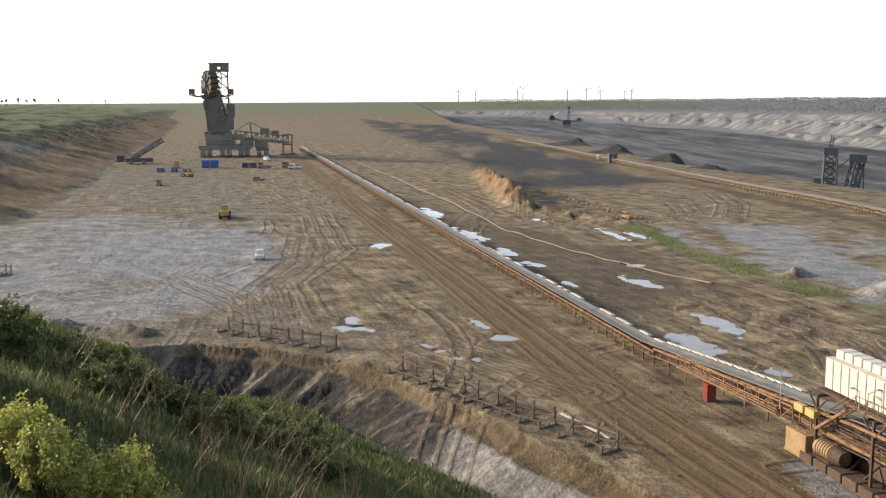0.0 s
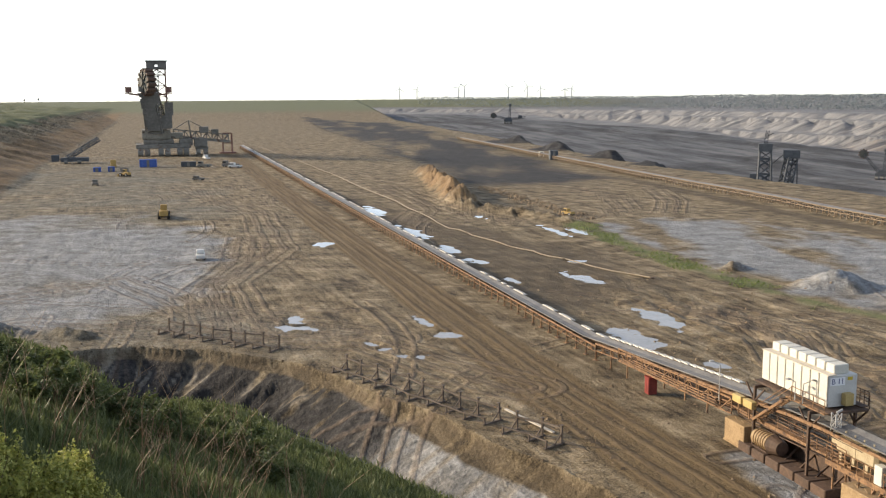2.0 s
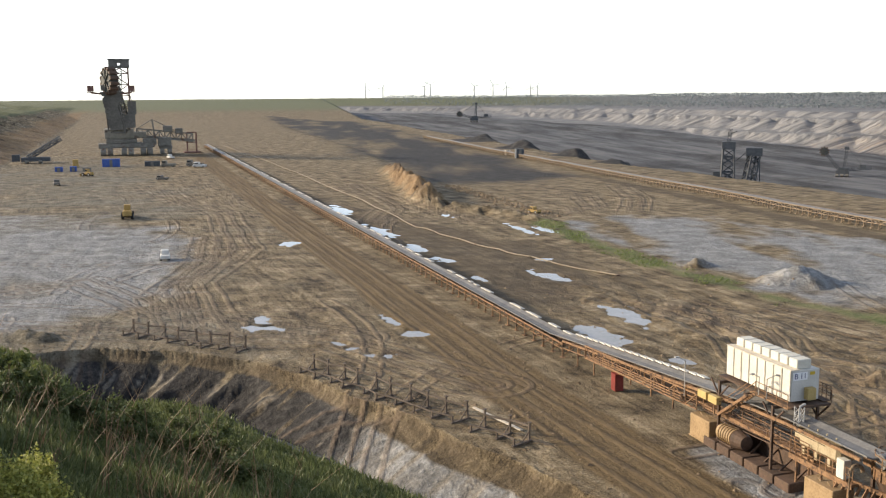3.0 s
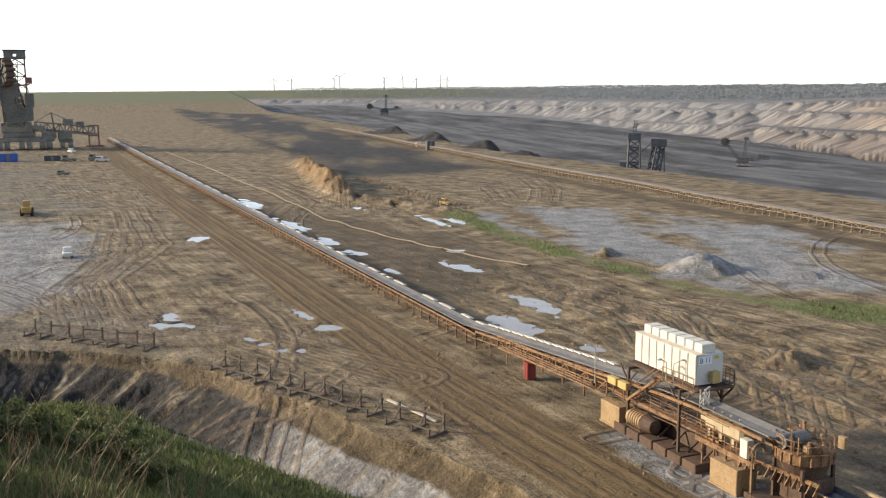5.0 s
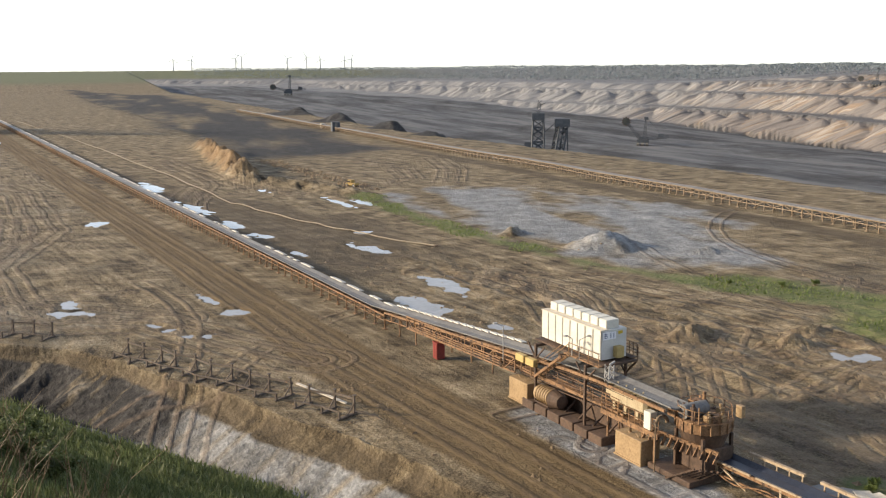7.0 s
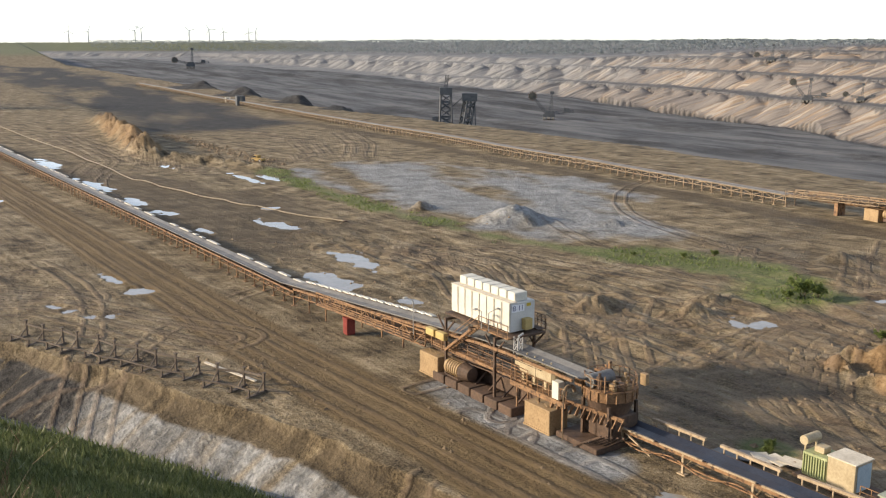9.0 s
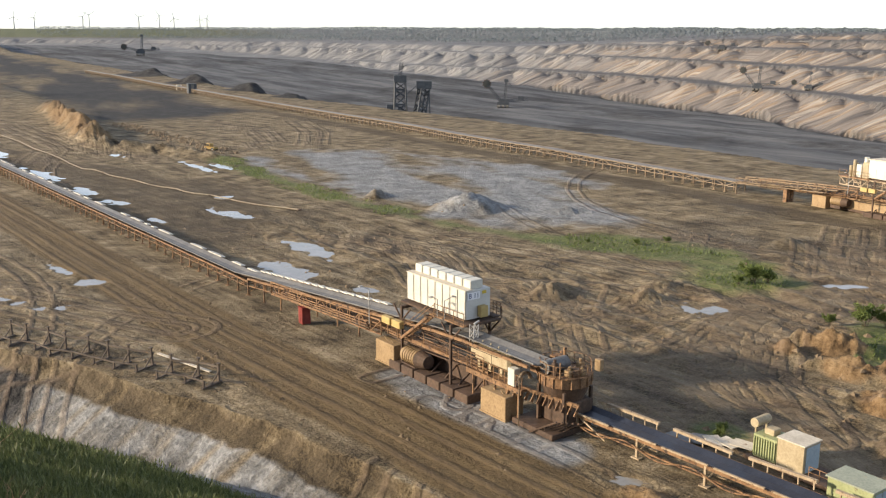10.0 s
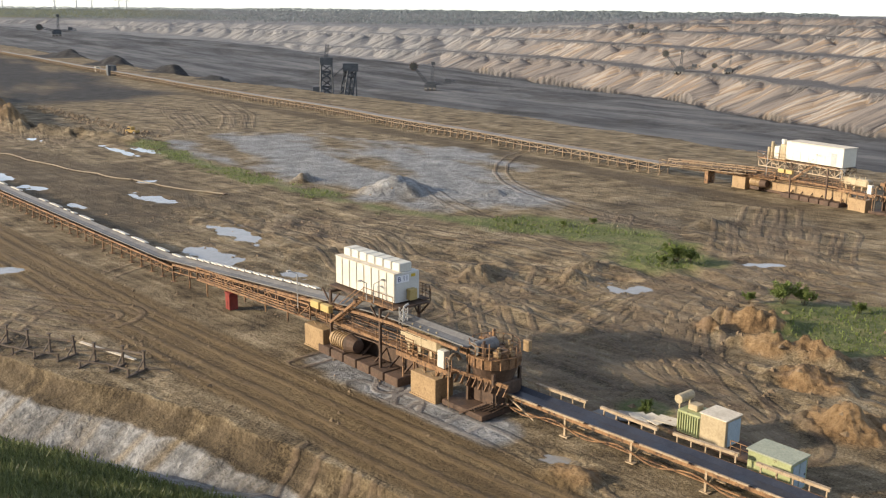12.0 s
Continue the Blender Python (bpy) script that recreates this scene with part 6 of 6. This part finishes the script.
def shrub(name, label, seed, height, spread, stems, count, size, leaf, group):
    rng = np.random.default_rng(seed)
    t = thing(name, label, "shrub", None, group)
    bm = B()
    tips = []
    for k in range(stems):
        a, out = rng.uniform(0, 6.28), rng.uniform(0.1, 1) * spread
        top = Vector((math.cos(a) * out, math.sin(a) * out, height * rng.uniform(0.55, 1.0)))
        mid_p = Vector((top.x * 0.35, top.y * 0.35, top.z * 0.5))
        rod(bm, (top.x * 0.08, top.y * 0.08, -0.2), mid_p, 0.012 * height, 5, 0.008 * height)
        rod(bm, mid_p, top, 0.008 * height, 5, 0.003 * height)
        tips.append((mid_p, top))
        for j in range(3):
            p = mid_p.lerp(top, rng.uniform(0.1, 0.8))
            q = p + Vector((rng.normal() * 0.25 * spread, rng.normal() * 0.25 * spread, 0.2 * height * rng.uniform(0.4, 1.2)))
            rod(bm, p, q, 0.005 * height, 4, 0.002 * height)
            tips.append((p, q))
    part("trunk", bm, M_BARK, t)
    pick = rng.integers(0, len(tips), count)
    w = rng.beta(2.0, 1.2, count)[:, None]
    p = np.array([list(tips[i][0]) for i in pick])
    q = np.array([list(tips[i][1]) for i in pick])
    c = p + (q - p) * w * 1.08 + rng.normal(size=(count, 3)) * np.array([0.10 * spread, 0.10 * spread, 0.05 * height])
    c[:, 2] = np.maximum(c[:, 2], 0.05)
    crown = new("crown", mesh_from("crown", *leaves(rng, c, size), leaf))
    crown.parent = t
    return t


def spread_copies(proto, spots):
    for x, y, s, turn in spots[1:]:
        copy_thing(proto, pose(x, y, level(x, y) - 0.1, 0, 0, turn) @ Matrix.Scale(s, 4))
    x, y, s, turn = spots[0]
    proto.matrix_basis = pose(x, y, level(x, y) - 0.1, 0, 0, turn) @ Matrix.Scale(s, 4)


rs = random.Random(12)
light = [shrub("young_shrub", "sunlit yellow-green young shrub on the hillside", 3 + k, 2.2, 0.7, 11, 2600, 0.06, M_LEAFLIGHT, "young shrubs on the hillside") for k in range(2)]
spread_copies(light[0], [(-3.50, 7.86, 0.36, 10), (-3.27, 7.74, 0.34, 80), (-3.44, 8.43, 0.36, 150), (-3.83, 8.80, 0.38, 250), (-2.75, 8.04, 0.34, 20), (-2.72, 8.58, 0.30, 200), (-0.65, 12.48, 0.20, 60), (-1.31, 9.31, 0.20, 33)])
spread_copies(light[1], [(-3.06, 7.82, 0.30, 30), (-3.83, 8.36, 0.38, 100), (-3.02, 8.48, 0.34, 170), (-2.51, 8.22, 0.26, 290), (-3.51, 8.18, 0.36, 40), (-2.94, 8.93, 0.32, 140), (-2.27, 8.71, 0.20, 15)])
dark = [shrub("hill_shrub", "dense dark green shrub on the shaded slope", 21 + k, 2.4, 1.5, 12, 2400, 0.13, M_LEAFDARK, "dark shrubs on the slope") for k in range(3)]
spots = []
while len(spots) < 240:
    az, r = radians(rs.uniform(-27, -7)), rs.uniform(19, 66)
    x, y = r * math.sin(az), r * math.cos(az)
    if level(x, y) > 6 and y < 62 + 0.6 * (x + 14) and (rs.random() < 0.75 or r > 34):
        spots.append((x, y, rs.uniform(0.16, 0.46) * (1.2 - r / 110), rs.uniform(0, 360)))
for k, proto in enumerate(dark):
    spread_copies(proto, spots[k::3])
fresh = shrub("green_bush", "fresh green bush growing on the disturbed ground", 41, 2.4, 1.6, 12, 2600, 0.12, M_LEAFGREEN, "bushes on the mine floor")
spread_copies(fresh, [(80.6, 88.2, 0.95, 0), (82.4, 87.6, 0.7, 90), (78.8, 88.6, 0.5, 30), (79.2, 69.8, 1.0, 200), (81, 68.6, 0.8, 100), (76.5, 72, 0.5, 20), (48, 54.6, 0.35, 50), (47.2, 54.0, 0.3, 150), (-19.5, 44.5, 0.6, 70), (84, 64, 0.5, 11), (87, 60, 0.6, 77), (86, 112, 0.4, 5), (81, 112.5, 0.4, 65), (75, 116, 0.3, 25)])


def dry_stalks():
    rng = np.random.default_rng(8)
    v, f = [], []

    def strip(p, q, w):
        d = np.array([q[1] - p[1], p[0] - q[0], 0.0])
        n = np.linalg.norm(d)
        d = (d / n if n > 1e-6 else np.array([1.0, 0, 0])) * w
        e = np.array([d[1], -d[0], 0])
        k = len(v)
        v.extend([(p + d).tolist(), (p - d * 0.5 + e * 0.8).tolist(), (p - d * 0.5 - e * 0.8).tolist(), np.asarray(q).tolist()])
        f.extend([(k, k + 1, k + 3), (k + 1, k + 2, k + 3), (k + 2, k, k + 3)])
    for _ in range(120):
        az, r = radians(rng.normal(-10.5, 6.5)), rng.uniform(9.5, 15)
        if az < radians(-24) or az > radians(4):
            continue
        x, y = r * math.sin(az), r * math.cos(az)
        base = np.array([x, y, level(x, y) - 0.05])
        h = rng.uniform(0.5, 1.5) * (1.0 if az < radians(-4) else 0.5)
        lean = np.array([rng.normal(0.25, 0.25), rng.normal(0, 0.2), 0]) * h
        mid_p = base + lean * 0.4 + np.array([0, 0, h * 0.6])
        top = base + lean + np.array([0, 0, h])
        strip(base, mid_p, 0.010), strip(mid_p - (mid_p - base) * 0.1, top, 0.007)
        for _ in range(rng.integers(3, 9)):
            p = base + (top - base) * rng.uniform(0.4, 0.95)
            strip(p, p + np.array([rng.normal(0, 0.12), rng.normal(0, 0.12), rng.uniform(0.08, 0.35)]) * h, 0.005)
    ob = tagged(new("dry_stalks", mesh_from("dry_stalks", v, f, M_DRY)), "dry reddish weed stalks standing on the slope", "weeds", kind="stuff")


dry_stalks()


def grass_cover(name, label, az0, az1, r0, r1, count, h0, keep, seed):
    """Blades in tufts over the slope, denser near the eye."""
    rng = np.random.default_rng(seed)
    az = np.radians(rng.uniform(az0, az1, count))
    r = r0 * (r1 / r0) ** rng.uniform(0, 1, count)
    x, y = r * np.sin(az), r * np.cos(az)
    z = heights(x, y)
    ok = keep(x, y, z) 
    x, y, z, r = x[ok], y[ok], z[ok], r[ok]
    k, blades = len(x), 5
    h = h0 * rng.uniform(0.5, 1.4, (k, blades)) * (0.6 + r / 45)[:, None]
    dx, dy = rng.normal(0, 0.35, (k, blades)) * h, rng.normal(0, 0.35, (k, blades)) * h
    ox, oy = rng.normal(0, 0.12, (k, blades)) * (r / 18)[:, None], rng.normal(0, 0.12, (k, blades)) * (r / 18)[:, None]
    w = 0.014 * (0.5 + r / 18)[:, None] * np.ones((1, blades))
    t = rng.uniform(0, 6.28, (k, blades))
    p = np.stack([x[:, None] + ox, y[:, None] + oy, z[:, None] - 0.05 + 0 * ox], -1)
    side = np.stack([np.cos(t) * w, np.sin(t) * w, 0 * w], -1)
    tip = p + np.stack([dx, dy, h], -1)
    v = np.stack([p - side, p + side, tip], 2).reshape(-1, 3)
    me = bpy.data.meshes.new(name)
    n = len(v)
    me.vertices.add(n)
    me.vertices.foreach_set("co", v.ravel())
    me.loops.add(n)
    me.loops.foreach_set("vertex_index", np.arange(n))
    me.polygons.add(n // 3)
    me.polygons.foreach_set("loop_start", np.arange(0, n, 3))
    me.update(calc_edges=True)
    me.materials.append(M_GRASS)
    tagged(new(name, me), label, "grass", kind="stuff")


def on_hill(x, y, z):
    d, side, along = to_line(x, y, LIP)
    bare = np.min([np.hypot(x - bx, y - by) / br for bx, by, br in BARE], axis=0) < 0.9
    return (d * side > 7) & (z > 1.0) & ~bare


grass_cover("hill_grass", "rough green grass and weeds on the shaded slope", -28, 16, 6, 92, 66000, 0.17, on_hill, 5)


def strip_zone(x, y, z):
    d = to_line(x, y, GRASS_STRIP)[0]
    return (d < 5 - 1.5 * (y > 140)) | (np.hypot((x - 80) / 1.2, y - 60) < 7)


def strip_grass():
    rng = np.random.default_rng(6)
    n = 26000
    x, y = rng.uniform(44, 92, n), rng.uniform(52, 226, n)
    ok = strip_zone(x, y, 0) & (fbm(x / 9, y / 9, 81, 4) < 0.2)
    x, y = x[ok], y[ok]
    z = heights(x, y)
    k = len(x)
    h, w, t = rng.uniform(0.15, 0.5, k), 0.10, rng.uniform(0, 6.28, k)
    p = np.stack([x, y, z - 0.03], -1)
    side = np.stack([np.cos(t) * w, np.sin(t) * w, 0 * t], -1)
    tip = p + np.stack([rng.normal(0, 0.12, k), rng.normal(0, 0.12, k), h], -1)
    v = np.stack([p - side, p + side, tip], 1).reshape(-1, 3)
    f = np.arange(len(v)).reshape(-1, 3)
    tagged(new("strip_grass", mesh_from("strip_grass", v.tolist(), f.tolist(), M_LEAFGREEN)), "patchy green grass on the strip across the mine floor", "grass", kind="stuff")


strip_grass()


def far_woods():
    rng = np.random.default_rng(9)
    k = 60000
    az = np.radians(rng.uniform(2, 50, k))
    band = 0.5 + 0.5 * np.sin(az * 31) * np.sin(az * 11 + 1)
    r = rng.uniform(1750, 3000, k)
    x, y = r * np.sin(az), r * np.cos(az)
    d, side, along = to_line(x, y, WALL_FOOT)
    ok = (d * side > 330 + 60 * fbm(x / 120, y / 120, 93, 3)) & ((r > 2700) | (along > 1650))
    x, y, az, band, along = x[ok], y[ok], az[ok], band[ok], along[ok]
    top = 6 + 3 * band + 2 * fbm(az * 190, az * 0 + 2, 95, 3)
    top = top * (1 - 0.75 * smooth(1750, 1500, along))
    z = np.minimum(heights(x, y), 25.5)
    c = np.stack([x, y, z + top * rng.uniform(0, 1, len(x)) ** 0.7], -1)
    tagged(new("far_woods", mesh_from("far_woods", *leaves(rng, c, 1.9), M_HAZEWOOD)), "low band of woods along the horizon, haze put into its leaf colour", "woods", kind="stuff")


far_woods()
tree = shrub("tree", "lone leafy tree on the distant plain", 61, 2.2, 0.7, 9, 900, 0.10, M_HAZEWOOD, "trees on the left plain")
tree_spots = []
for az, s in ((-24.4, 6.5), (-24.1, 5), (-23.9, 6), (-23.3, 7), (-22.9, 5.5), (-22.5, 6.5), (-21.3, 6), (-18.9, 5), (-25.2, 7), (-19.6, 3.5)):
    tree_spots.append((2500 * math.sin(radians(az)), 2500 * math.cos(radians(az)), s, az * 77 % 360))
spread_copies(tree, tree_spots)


# ---- clods and stones ----
def clods():
    rng = np.random.default_rng(14)
    verts, faces = [], []
    base = [(0, 0, 0.7), (0.9, 0.1, 0), (0.2, 0.9, 0.1), (-0.8, 0.3, 0), (-0.2, -0.9, 0.05)]
    tri = [(0, 1, 2), (0, 2, 3), (0, 3, 4), (0, 4, 1)]

    spots = []
    for _ in range(900):
        spots.append((rng.normal(40, 14), rng.normal(105, 24), rng.uniform(0.12, 0.4)))
    for _ in range(500):
        spots.append((rng.normal(64, 7), rng.normal(58, 11), rng.uniform(0.12, 0.45)))
    for k in range(420):
        f = rng.uniform(0, 1)
        spots.append((34 + 16 * f + rng.normal(0, 2.0), 335 - 95 * f + rng.normal(0, 3), rng.uniform(0.25, 0.8)))
    for _ in range(500):
        spots.append((rng.normal(98, 14), rng.normal(108, 12), rng.uniform(0.1, 0.3)))
    for _ in range(500):
        f = rng.uniform(0, 1)
        spots.append((-40 + 60 * f + rng.normal(0, 3), 120 - 42 * f + rng.normal(4, 3), rng.uniform(0.1, 0.3)))
    s = np.array(spots)
    z = heights(s[:, 0], s[:, 1])
    for (x, y, size), h in zip(spots, z):
        if h < -0.8 or h > 6 or (x > 20 and y < 140 and rng.random() < 0.72):
            continue
        a = rng.uniform(0, 6.28)
        c, sn = math.cos(a), math.sin(a)
        k = len(verts)
        jit = rng.uniform(0.6, 1.3, 5)
        verts.extend([(x + size * j * (c * p - sn * q), y + size * j * (sn * p + c * q), h - 0.04 + size * r * j) for (p, q, r), j in zip(base, jit)])
        faces.extend([tuple(k + i for i in t) for t in tri])
    tagged(new("clods", mesh_from("clods", verts, faces, M_CLOD)), "scattered brown clods and stones on the churned ground", "stones", kind="stuff")


M_CLOD = mat("brown_clods", (0.10, 0.07, 0.042), (0.26, 0.195, 0.125), 0.95, 0, 0.6, 6, 0.3)
clods()
